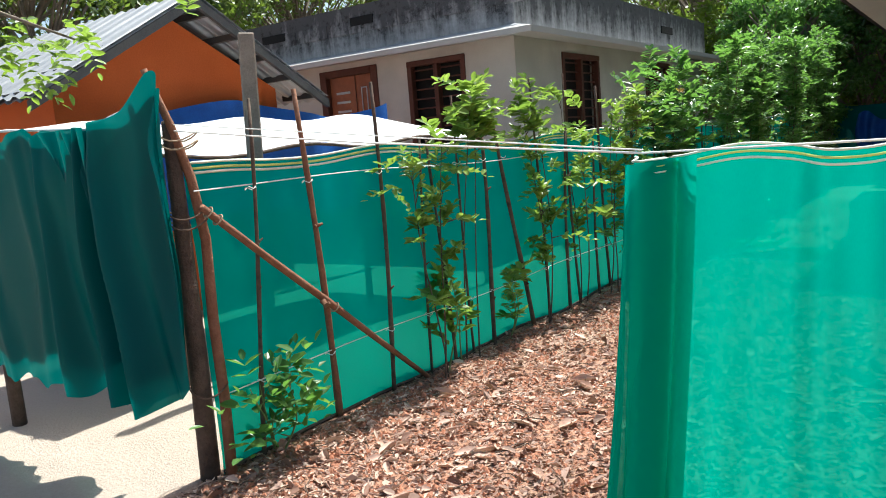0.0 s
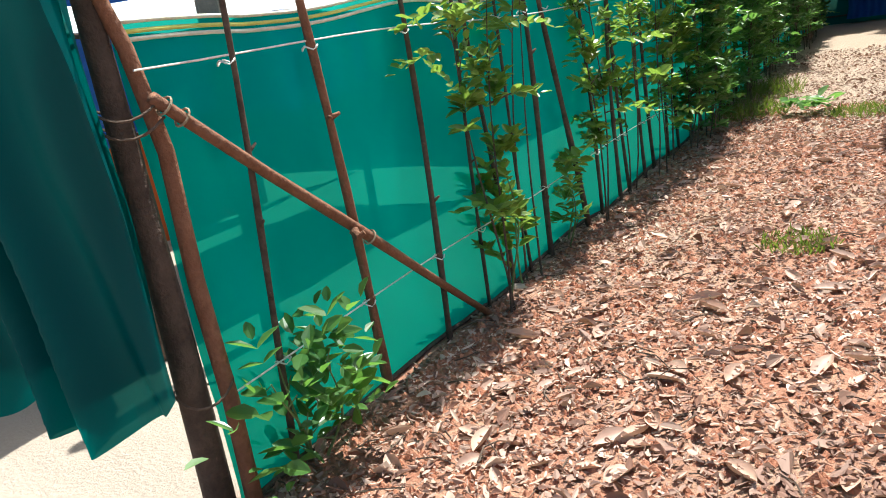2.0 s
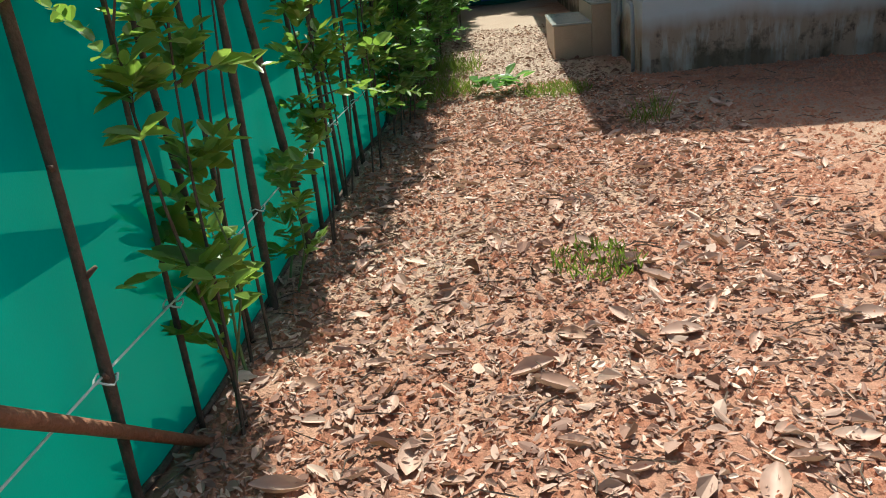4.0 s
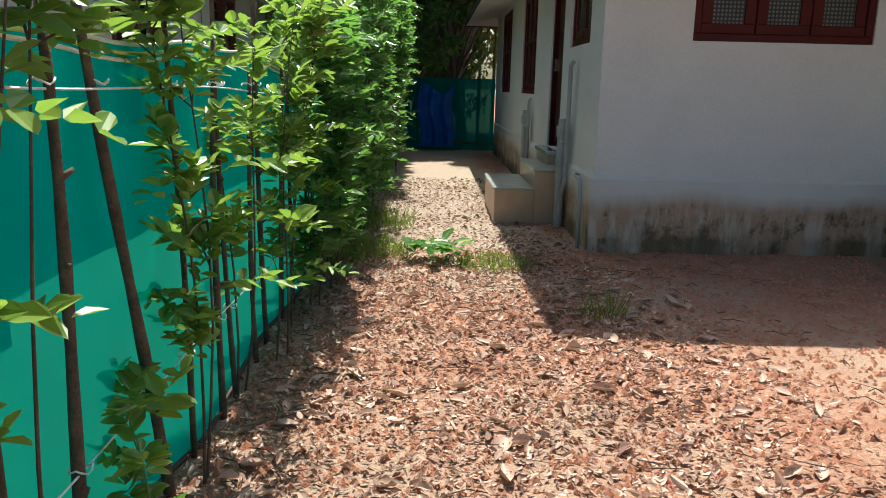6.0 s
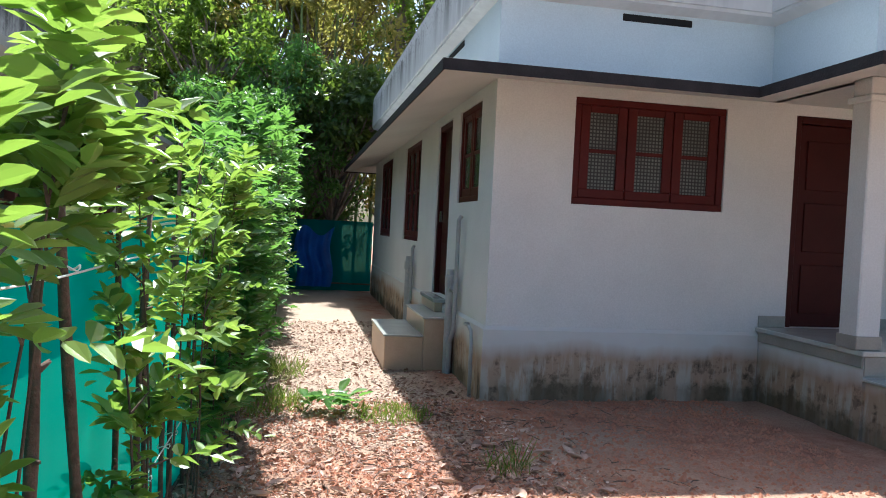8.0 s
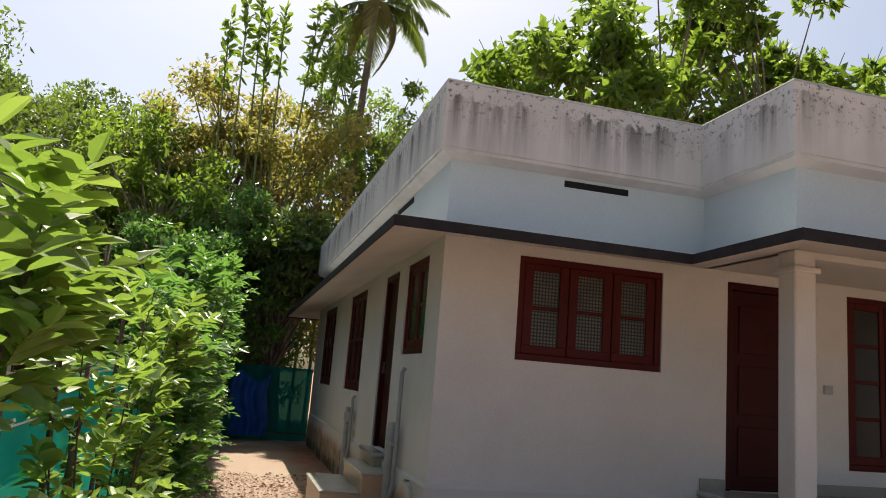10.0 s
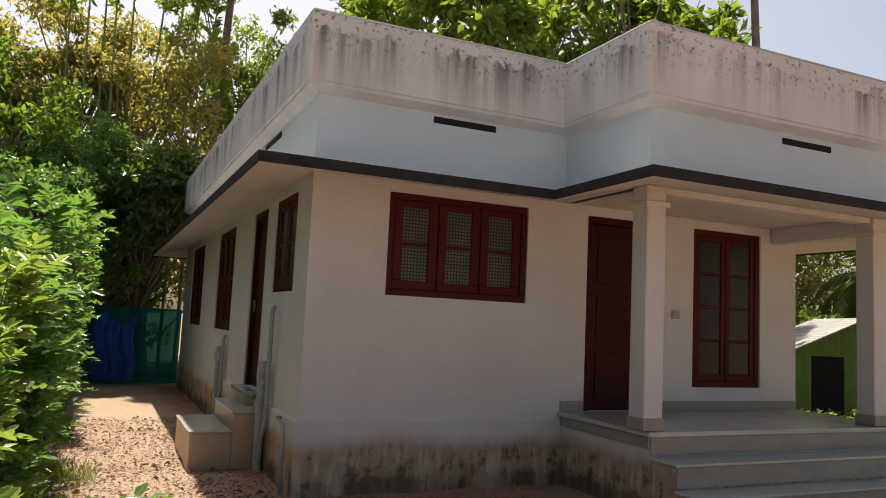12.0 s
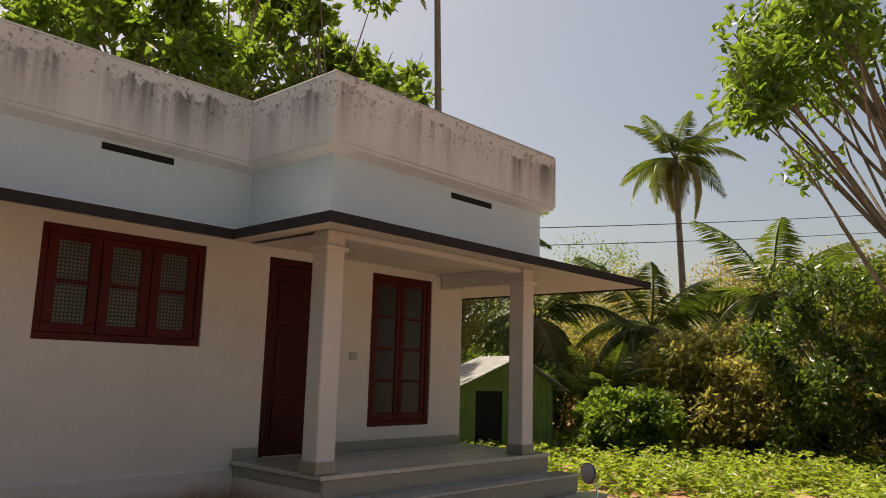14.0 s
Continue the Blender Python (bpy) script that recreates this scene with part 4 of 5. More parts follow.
def limb_tree(name, label, x, y, height, spread, seed, mat, leaves=6000, leaf=0.16, base=0.35, trunk_r=0.14, clumps=46, group="", z0=None, squash=0.8, clump=0.26):
    """Tapered trunk, forking limbs, and leaves gathered in uneven clumps round the limb ends."""
    rnd = random.Random(seed)
    tr = thing(name, label, "tree", group)
    z0 = ground_z(x, y) - 0.1 if z0 is None else z0
    g = Geo()
    trunk = [Vector((x + 0.12 * height * 0.2 * math.sin(k * 0.9 + seed), y + 0.02 * height * math.cos(k + seed), z0 + height * 0.72 * k / 7)) for k in range(8)]
    g.tube(trunk, [trunk_r * (1 - 0.09 * k) for k in range(8)], 9)
    tips = []
    for c in range(clumps):
        q = base + (1 - base) * rnd.random()
        t = trunk[min(int(q * 7), 7)]
        a = rnd.uniform(0, 2 * math.pi)
        out = spread * (0.25 + 0.75 * rnd.random() ** 0.6) * (1.15 - 0.55 * abs(q - 0.55))
        tip = Vector((t.x + out * math.cos(a), t.y + out * math.sin(a), z0 + height * (base + (1 - base) * min(1.0, q + rnd.uniform(-0.05, 0.12)))))
        mid = t.lerp(tip, 0.5) + Vector((rnd.uniform(-0.2, 0.2), rnd.uniform(-0.2, 0.2), rnd.uniform(-0.1, 0.3)))
        g.tube([t, mid, tip], [trunk_r * 0.32, trunk_r * 0.18, 0.012], 5, False)
        tips.append((tip, mid))
    put("trunk", g, TRUNK, tr, smooth=True)
    npr = np.random.RandomState(seed)
    per = leaves // clumps
    centres = np.repeat(np.array([list(a.lerp(b, rnd.uniform(0, 0.35))) for a, b in tips]), per, axis=0)
    radius = np.repeat(np.array([rnd.uniform(0.45, 1.0) for _ in tips]), per)[:, None] * spread * clump
    off = npr.normal(0, 1, centres.shape)
    off *= (npr.uniform(0, 1, len(off)) ** 0.45 / np.linalg.norm(off, axis=1))[:, None]
    pos = centres + off * radius * 1.5 * np.array([1, 1, squash])
    pos[:, 2] = np.maximum(pos[:, 2], z0 + 0.15)
    d = npr.normal(0, 1, pos.shape) + np.array([0, 0, -0.35])
    d /= np.linalg.norm(d, axis=1)[:, None]
    s = np.cross(d, npr.normal(0, 0.75, pos.shape) + np.array([0, 0, 0.7]))
    s /= np.linalg.norm(s, axis=1)[:, None]
    ln = (leaf * npr.uniform(0.6, 1.35, len(pos)))[:, None]
    nrm = np.cross(d, s) * ln * 0.08
    quad = np.stack([pos, pos + d * ln * 0.5 + s * ln * 0.24 + nrm, pos + d * ln, pos + d * ln * 0.5 - s * ln * 0.24 + nrm], axis=1).reshape(-1, 3)
    cg = Geo()
    cg.v = [tuple(p) for p in quad.tolist()]
    cg.f = [(4 * i, 4 * i + 1, 4 * i + 2, 4 * i + 3) for i in range(len(pos))]
    put("crown", cg, mat, tr)
    return tr


def frond_mesh(name, length, droop, seed, mat):
    rnd = random.Random(seed)
    g = Geo()
    pts = []
    for k in range(13):
        s = k / 12
        pts.append(Vector((length * s * (1 - 0.25 * droop * s), 0, length * (0.42 * s - droop * s * s * 0.95))))
    g.tube(pts, [0.035 * (1 - 0.85 * k / 12) for k in range(13)], 5, False)
    for k in range(64):
        s = 0.12 + 0.88 * k / 63
        i = min(int(s * 12), 11)
        p = pts[i].lerp(pts[i + 1], s * 12 - i)
        ax = (pts[i + 1] - pts[i]).normalized()
        ll = length * 0.24 * math.sin(math.pi * min(0.95, 0.22 + 0.7 * s)) * rnd.uniform(0.8, 1.1)
        for sg in (-1, 1):
            d = (Vector((0, sg, 0)) + ax * 0.6 + Vector((0, 0, -0.35 - rnd.random() * 0.5))).normalized()
            wv = d.cross(Vector((0, 0, 1))).normalized() * 0.021 + Vector((0, 0, 0.01))
            j = len(g.v)
            m = p + d * ll * 0.55
            t = p + d * ll + Vector((0, 0, -0.12 * ll))
            g.v += [tuple(p - wv * 0.6), tuple(p + wv * 0.6), tuple(m + wv), tuple(t), tuple(m - wv)]
            g.f.append((j, j + 1, j + 2, j + 3, j + 4))
    return g.mesh(name, mat)


FROND_LIVE = [frond_mesh("frond", 3.2, 0.45 + 0.2 * i, 30 + i, LEAF_PALM) for i in range(3)]
FROND_DRY = frond_mesh("dry_frond", 2.8, 1.1, 40, LEAF_PALM_DRY)


def palm(label, x, y, height, size, seed, fronds=20, lean=0.6, dry=3, up=0.0):
    rnd = random.Random(seed)
    p = thing("coconut_palm", label, "palm tree", "coconut palms")
    z0 = -0.3
    pts = [Vector((x + lean * (k / 8) ** 2, y + 0.2 * lean * math.sin(k * 0.6), z0 + height * k / 8)) for k in range(9)]
    put("trunk", Geo().tube(pts, [0.17 - 0.008 * k + 0.06 * (k == 0) for k in range(9)], 10), TRUNK, p, smooth=True)
    top = pts[-1]
    for k in range(fronds):
        a = 2.4 * k + rnd.uniform(-0.2, 0.2)
        isdry = k < dry
        ob = put("dry_frond" if isdry else "frond", FROND_DRY if isdry else FROND_LIVE[k % 3], None, p)
        tilt = rnd.uniform(25, 50) if isdry else -48 + 75 * ((k * 7) % fronds) / fronds - up
        sc = size * rnd.uniform(0.85, 1.1)
        ob.matrix_local = Matrix.Translation(top) @ pose(0, 0, 0, rnd.uniform(-25, 25), tilt, math.degrees(a)) @ Matrix.Diagonal((sc, sc, sc, 1))
    return p


# behind the house and along the far boundary
FAR = [("tall leafy tree behind the far fence", -4.6, 24.0, 8.0, 2.6, LEAF_MID), ("olive-brown flowering tree behind the house", -1.6, 26.0, 10.2, 2.8, LEAF_OLIVE),
       ("dense green tree overhanging the far fence", -7.5, 27.0, 9.0, 3.4, LEAF_DARK), ("olive tree with pale flush of leaves", -3.6, 28.0, 10.6, 2.8, LEAF_OLIVE),
       ("dark broad tree behind the white house", 1.2, 29.0, 12.2, 3.2, LEAF_MID), ("dark broad tree behind the white house", -10.0, 33.0, 11.0, 4.0, LEAF_DARK),
       ("bright green tree at the end of the path", -2.4, 23.2, 6.2, 1.9, LEAF_FENCE), ("bright green tree over the hedge", -3.8, 20.5, 5.2, 1.5, LEAF_FENCE),
       ("green tree among the growth behind the house", 3.0, 30.0, 10.6, 3.0, LEAF_DARK), ("dark tree behind the neighbouring houses", -14.0, 26.0, 11.0, 4.2, LEAF_DARK),
       ("dark tree behind the neighbouring houses", -18.0, 18.0, 9.0, 4.0, LEAF_DARK), ("dark tree behind the neighbouring houses", -12.5, 40.0, 13.0, 5.0, LEAF_MID),
       ("dark tree behind the tin roof", -17.0, 9.0, 9.5, 4.0, LEAF_DARK), ("dark tree behind the tin roof", -19.0, 13.5, 10.0, 4.2, LEAF_DARK), ("leafy tree beyond the neighbour's yard", -17.0, 4.6, 9.0, 3.8, LEAF_MID),
       ("dark tree shading the end of the path", -1.3, 22.9, 5.6, 1.9, LEAF_DARK)]
for k, (lab, x, y, h, s, m) in enumerate(FAR):
    limb_tree("tree", lab, x, y, h, s, 200 + k, m, 17000, 0.2 if m is not LEAF_FENCE else 0.13, 0.12 if k in (0, 1, 2, 3, 4, 6, 7, 8, 12, 13, 14) else 0.45, 0.16, 80, "trees", clump=0.2)

for k, (x, y, h, sp) in enumerate(((7.2, 24.0, 13.6, 3.2), (10.2, 24.5, 16.5, 3.8), (13.6, 23.5, 16.0, 3.4), (16.5, 24.5, 14.5, 2.8))):
    limb_tree("tree", "tall open-branched tree rising above the flat roof", x, y, h, sp, 240 + k, LEAF_MID, 4300, 0.42, 0.42, 0.17, 34, "trees", clump=0.2)
rs = random.Random(77)
for k in range(9):
    x, y, top = -3.6 + 0.42 * k + rs.uniform(-0.2, 0.2), 25.0 + rs.uniform(-1, 1), rs.uniform(11.0, 13.2)
    t = thing("slender_sapling", "tall bare sapling with leaves at its tip", "tree", "slender saplings")
    pts = [(x + 0.5 * q * q * (1 if k > 4 else -0.3), y, -0.2 + (top + 0.2) * q) for q in (0, 0.3, 0.6, 0.8, 1.0)]
    put("stem", Geo().tube(pts, [0.05, 0.045, 0.035, 0.025, 0.015], 6), STEM, t)
    g = Geo()
    for _ in range(70):
        q = rs.uniform(0.82, 1.02)
        p = Vector(pts[3]).lerp(Vector(pts[4]), (q - 0.8) / 0.2)
        d = rand_dir(rs, 0.7)
        g.leaf(p + d * 0.05, p + d * rs.uniform(0.25, 0.42), d.cross(rand_dir(rs)).normalized(), 0.13)
    put("tip_leaves", g, LEAF_MID, t)

# coconut palms
palm("tall coconut palm rising above other trees", 0.6, 27.5, 14.8, 1.0, 1, lean=0.4)
palm("tall coconut palm with slender pale trunk", 17.2, 20.8, 18.5, 1.1, 2, lean=-0.4)
palm("coconut palm standing above the thicket", 26.5, 15.9, 10.9, 0.9, 3, lean=-0.3, dry=4)
palm("coconut palm partly hidden by the parapet", 16.6, 19.2, 6.4, 0.95, 4)
palm("young coconut palm with hanging fronds", 15.2, 15.6, 3.6, 0.9, 5, dry=8)
palm("young coconut palm with hanging fronds", 17.6, 13.2, 3.5, 1.0, 6, dry=9)
palm("young coconut palm with hanging fronds", 19.0, 10.2, 4.4, 1.1, 7, dry=8)
palm("young palm with upright bright fronds", 14.6, 12.9, 1.2, 0.65, 8, fronds=12, dry=1, up=25)

# thicket on the far side of the yard
THICK = [(20.5, 17.5, 3.4, 2.6, LEAF_OLIVE), (18.5, 13.8, 2.6, 2.2, LEAF_OLIVE), (17.0, 11.0, 2.8, 1.9, LEAF_OLIVE), (18.0, 9.0, 3.2, 2.2, LEAF_OLIVE),
         (15.4, 7.6, 4.3, 1.5, LEAF_DARK), (16.5, 5.6, 4.6, 2.2, LEAF_OLIVE), (24.0, 14.0, 5.0, 3.0, LEAF_OLIVE), (24.5, 19.0, 6.0, 3.0, LEAF_OLIVE), (15.6, 9.6, 2.5, 1.5, LEAF_OLIVE),
         (22.0, 8.5, 5.2, 3.0, LEAF_OLIVE), (14.4, 15.4, 2.2, 1.4, LEAF_DARK), (13.3, 11.2, 1.5, 1.0, LEAF_MID), (15.0, 20.0, 5.0, 2.6, LEAF_OLIVE), (19.0, 22.0, 6.0, 3.0, LEAF_DARK), (30, 24, 8.0, 4, LEAF_MID), (34, 15, 7.5, 4, LEAF_OLIVE)]
for k, (x, y, h, s, m) in enumerate(THICK):
    limb_tree("thicket_bush", "tangled wild bush in the sunlit thicket", x, y, h, s, 300 + k, m, 12000, 0.16, 0.06, 0.07, 75, "thicket")
limb_tree("tree", "spreading tree with pointed leaves over the yard", 11.4, 5.3, 9.0, 2.7, 350, LEAF_MID, 8500, 0.22, 0.42, 0.12, 50, clump=0.2)

# branch hanging in over the gate from a tree outside
rs = random.Random(61)
ov = thing("overhanging_tree", "small tree whose leafy branch hangs over the tin roof", "tree")
limb = [(-7.6, 0.9, -0.3), (-7.4, 1.0, 1.6), (-6.9, 1.4, 2.9), (-6.0, 2.0, 3.0), (-5.3, 2.5, 2.7), (-4.9, 2.9, 2.45)]
put("trunk", Geo().tube(limb, [0.1, 0.08, 0.055, 0.03, 0.016, 0.006], 8), TRUNK, ov, smooth=True)
g = Geo()
for k in range(70):
    q = rs.uniform(2.2, 4.98)
    p = Vector(limb[int(q)]).lerp(Vector(limb[int(q) + 1]), q - int(q)) + Vector((rs.gauss(0, 0.22), rs.gauss(0, 0.3), rs.gauss(-0.1, 0.16)))
    spray(g, rs, p, rand_dir(rs, -0.5), 0.2, 0.075, 4)
put("crown", g, LEAF_MID, ov)

# power lines beyond the thicket
for p, q in (((6.0, 18.0, 4.2), (30.0, 7.6, 7.4)), ((6.0, 16.5, 4.4), (31.0, 6.0, 8.2))):
    mid = Vector(p).lerp(Vector(q), 0.5) - Vector((0, 0, 0.35))
    pts = [Vector(p).lerp(mid, u).lerp(mid.lerp(Vector(q), u), u) for u in np.linspace(0, 1, 15)]
    tagged(put("power_line", Geo().tube(pts, 0.012, 5), RUBBER, smooth=True), "thin black overhead cable above the thicket", "cable", "power lines")

# ---- low weeds in the open yard ----
g = Geo()
rw = random.Random(21)
for k in range(17000):
    x, y = rw.uniform(7.5, 18), rw.uniform(2.5, 15)
    if noise.noise(Vector((x * 0.7, y * 0.7, 0))) < -0.25 or (x < 8.6 and rw.random() < 0.6):
        continue
    h = rw.uniform(0.1, 0.45) * (0.7 + 0.6 * noise.noise(Vector((x * 0.5, y * 0.5, 4))) + 0.3)
    p = Vector((x, y, ground_z(x, y) + h * rw.random()))
    for _ in range(3):
        d = Vector((rw.gauss(0, 1), rw.gauss(0, 1), rw.uniform(-0.2, 0.6))).normalized()
        g.leaf(p, p + d * rw.uniform(0.07, 0.15), d.cross(Vector((rw.gauss(0, 0.35), rw.gauss(0, 0.35), 1))).normalized(), 0.07)
weeds = put("weeds", g, WEED)
tagged(weeds, "low sunlit creeping weeds covering the open ground", "weeds", kind="stuff")

# ---- leaf litter ----
g = Geo()
rl = random.Random(33)
n = 0
while n < 46000:
    x, y = rl.uniform(-2.95, 3.2), 1.6 + 14.0 * rl.random() ** 1.5
    dens = 0.95 - 0.25 * max(0, x + 1.1) - 0.9 * max(0, x + 0.7 + 0.3 * noise.noise(Vector((x, y * 1.1, 4)))) - (0.13 if x > -0.9 else 0.05) * max(0, y - 7.0) - 0.15 * max(0, y - 9.7) * (x > -0.6) + 0.55 * noise.noise(Vector((x * 1.3, y * 1.3, 9)))
    if rl.random() > dens:
        continue
    n += 1
    z = ground_z(x, y)
    a = rl.uniform(0, 6.28)
    d = Vector((math.cos(a), math.sin(a), rl.uniform(-0.08, 0.35))).normalized()
    l = rl.uniform(0.014, 0.044) * (2.1 if rl.random() < 0.08 else 1.0)
    p = Vector((x, y, z + rl.uniform(0.0, 0.02)))
    sd = d.cross(Vector((rl.gauss(0, 0.4), rl.gauss(0, 0.4), 1))).normalized()
    g.leaf(p, p + d * l, sd, l * rl.uniform(0.16, 0.6), rl.uniform(-0.7, 0.9))
litter = put("leaf_litter", g, DRY)
tagged(litter, "scattered curled brown dry leaf litter on the soil", "litter", kind="stuff")

g = Geo()
for k in range(20000):
    x, y = -2.9 + 4.9 * rl.random() ** 1.25, 2.0 + 8.0 * rl.random() ** 1.1
    r = rl.uniform(0.006, 0.022) * (1.7 if rl.random() < 0.06 else 1.0)
    c = Vector((x, y, ground_z(x, y) + r * 0.3))
    i = len(g.v)
    for s in range(5):
        a = s * 1.2566 + rl.uniform(-0.3, 0.3)
        g.v.append((c.x + r * math.cos(a) * rl.uniform(0.7, 1.2), c.y + r * math.sin(a) * rl.uniform(0.7, 1.2), c.z - r * 0.2))
    g.v.append((c.x, c.y, c.z + r * rl.uniform(0.5, 0.9)))
    g.f += [(i + s, i + (s + 1) % 5, i + 5) for s in range(5)]
tagged(put("soil_clods", g, CLOD), "small reddish soil clods and pebbles", "soil clods", kind="stuff")


g = Geo()
for k in range(700):
    x, y = rl.uniform(-2.85, 0.8), 1.8 + 8.0 * rl.random() ** 1.2
    a, l = rl.uniform(0, 6.28), rl.uniform(0.05, 0.2)
    z = ground_z(x, y) + 0.012
    g.tube([(x, y, z), (x + l * 0.5 * math.cos(a), y + l * 0.5 * math.sin(a), z + rl.uniform(0, 0.025)), (x + l * math.cos(a + 0.2), y + l * math.sin(a + 0.2), z + rl.uniform(0, 0.02))], rl.uniform(0.0015, 0.004), 4, False)
tagged(put("dry_twigs", g, BARK), "thin broken dry twigs lying among the litter", "twigs", kind="stuff")


def big_leaf(seed):
    """A curled dry leaf with a raised midrib and rolled sides."""
    rnd = random.Random(seed)
    g = Geo()
    n, m = 8, 4
    curl, bend = rnd.uniform(0.5, 1.3), rnd.uniform(-0.3, 0.5)
    for i in range(n + 1):
        s = i / n
        w = 0.26 * math.sin(math.pi * min(1, s * 0.97 + 0.02)) ** 0.8
        for j in range(-m // 2, m // 2 + 1):
            u = j / (m / 2)
            g.v.append((s - 0.5, w * u * math.cos(curl * abs(u) * 0.7), 0.02 + w * abs(u) * math.sin(curl * abs(u)) * 0.8 + bend * (s - 0.5) ** 2 + 0.02 * rnd.random()))
    g.f = [(i * (m + 1) + j, (i + 1) * (m + 1) + j, (i + 1) * (m + 1) + j + 1, i * (m + 1) + j + 1) for i in range(n) for j in range(m)]
    return g.mesh("dry_leaf", DRY_BIG, True)


BIG = [big_leaf(k) for k in range(6)]
for k in range(290):
    x, y = rl.uniform(-2.7, -0.1), 2.3 + 6.5 * rl.random() ** 1.2
    ob = put("dry_leaf", BIG[k % 6], None)
    s = rl.uniform(0.07, 0.17)
    ob.matrix_world = pose(x, y, ground_z(x, y) + 0.004, rl.uniform(-18, 18), rl.uniform(-18, 18), rl.uniform(0, 360)) @ Matrix.Diagonal((s, s, s, 1))
    tagged(ob, "large curled dry brown leaf lying on the soil", "leaf", "fallen leaves")


def tuft(label, x, y, r, blades, seed, broad=False, height=0.12):
    rnd = random.Random(seed)
    clump = thing("weed_clump", label, "plant", "ground plants") if broad else None
    g = Geo()
    for _ in range(blades):
        a, q = rnd.uniform(0, 6.28), r * math.sqrt(rnd.random())
        p = Vector((x + q * math.cos(a), y + q * math.sin(a), ground_z(x, y)))
        d = Vector((rnd.gauss(0, 0.5), rnd.gauss(0, 0.5), 1)).normalized()
        l = height * rnd.uniform(0.5, 1.2)
        if broad:
            p = p + Vector((0, 0, l * 0.8))
            d = Vector((rnd.gauss(0, 1), rnd.gauss(0, 1), 0.2)).normalized()
            l *= 0.9
        g.leaf(p, p + d * l, d.cross(rand_dir(rnd)).normalized() if not broad else d.cross(Vector((0, 0, 1))).normalized(), 0.008 if not broad else l * 0.6)
        if broad:
            put("leaf", g, LEAF_FENCE, clump)
            g = Geo()
    if broad:
        return clump
    return tagged(put("weed_clump" if broad else "grass_tuft", g, GRASS if not broad else LEAF_FENCE), label, "plant", "ground plants")


tuft("small tuft of green grass in the litter", -1.58, 5.05, 0.2, 240, 1, height=0.07)
tuft("low broad-leaved green weed on the path", -1.95, 9.4, 0.24, 50, 2, True, 0.16)
tuft("patch of short green grass on the path", -1.45, 9.3, 0.35, 420, 3, height=0.09)
tuft("thin grass at the foot of the hedge", -2.6, 9.6, 0.45, 420, 4, height=0.2)
tuft("thin grass at the foot of the hedge", -2.65, 11.0, 0.5, 420, 5, height=0.25)
tuft("pale dry weed in the house shade", -0.85, 7.75, 0.16, 60, 6, height=0.22)

# ---- end of the path ----
endnet = thing("end_net", "dark green net closing the far end of the path", "fence")
put("net", sheet(-2.9, -0.45, 30, 10, lambda u, s: (u, 21.6 + 0.05 * math.sin(u * 9 + s), -0.1 + 1.75 * s)), CLOTH, endnet, smooth=True)
put("bar", Geo().tube([(-2.9, 21.55, 0.12), (-0.45, 21.55, 0.1)], 0.02, 6), BARK_DARK, endnet)
barrel = put("blue_sheet", sheet(-2.3, -1.45, 30, 10, lambda u, s: (u + 0.05 * math.sin(s * 7), 21.2 + 0.06 * math.sin(u * 21 + s * 2), 0.04 + (1.35 + 0.12 * math.sin(u * 8)) * s)), BLUE_TARP, smooth=True)
tagged(barrel, "blue plastic sheet hanging at the end of the path", "tarpaulin")

# ---- neighbouring houses ----
nh = thing("neighbour_house", "old flat-roofed house with black mouldy concrete parapet", "house")
NX, NY = -5.5, 10.0
nf = [(-9.5, -8.17, 0.6, 2.95), (-7.53, -6.39, 0.9, 2.9)]
ns = [(11.55, 13.05, 0.9, 2.88), (15.4, 16.9, 0.9, 2.88)]
put("wall", wall_mesh("x", NY, 0.2, -13.0, NX, -0.2, 3.1, nf), OLD_WALL, nh)
put("wall", wall_mesh("y", NX - 0.2, 0.2, NY + 0.2, 19.2, -0.2, 3.1, ns), OLD_WALL, nh)
put("wall", wall_mesh("x", 19.2, 0.2, -13.0, NX, -0.2, 3.1, []), OLD_WALL, nh)
put("sunshade", ring([[(x, y, z) for x, y in ((-13, NY - o), (NX + o, NY - o), (NX + o, 19.4 + o), (-13, 19.4 + o))] for o, z in ((0.62, 2.98), (0.64, 3.06), (0.0, 3.22), (-0.1, 3.22), (-0.1, 3.05), (0, 3.05))]), OLD_PARAPET, nh, "rough concrete sunshade edged with old mortar")
put("parapet", ring([[(x, y, z) for x, y in ((-13, NY - o), (NX + o, NY - o), (NX + o, 19.4 + o), (-13, 19.4 + o))] for o, z in ((0.06, 3.1), (0.06, 3.95), (-0.15, 3.95), (-0.15, 3.1))]), OLD_PARAPET, nh, "unplastered block parapet black with mould")
put("roof", Geo().box(-12.9, NX - 0.1, NY + 0.1, 19.3, 3.2, 3.3), OLD_PARAPET, nh)
for k in range(9):
    put("parapet_block", Geo().bevel_box(-12.2 + k * 0.78, -11.5 + k * 0.78, NY - 0.075, NY - 0.061, 3.5, 3.72, 0.004), OLD_PARAPET, nh)
for x0, x1, z in ((-8.6, -8.1, 3.62), (-10.8, -10.2, 3.6)):
    put("parapet_opening", Geo().bevel_box(x0, x1, NY - 0.09, NY - 0.05, z, z + 0.14, 0.004), BLACK, nh)
put("parapet_opening", Geo().bevel_box(NX + 0.05, NX + 0.08, 16.3, 17.0, 3.5, 3.65, 0.004), BLACK, nh)


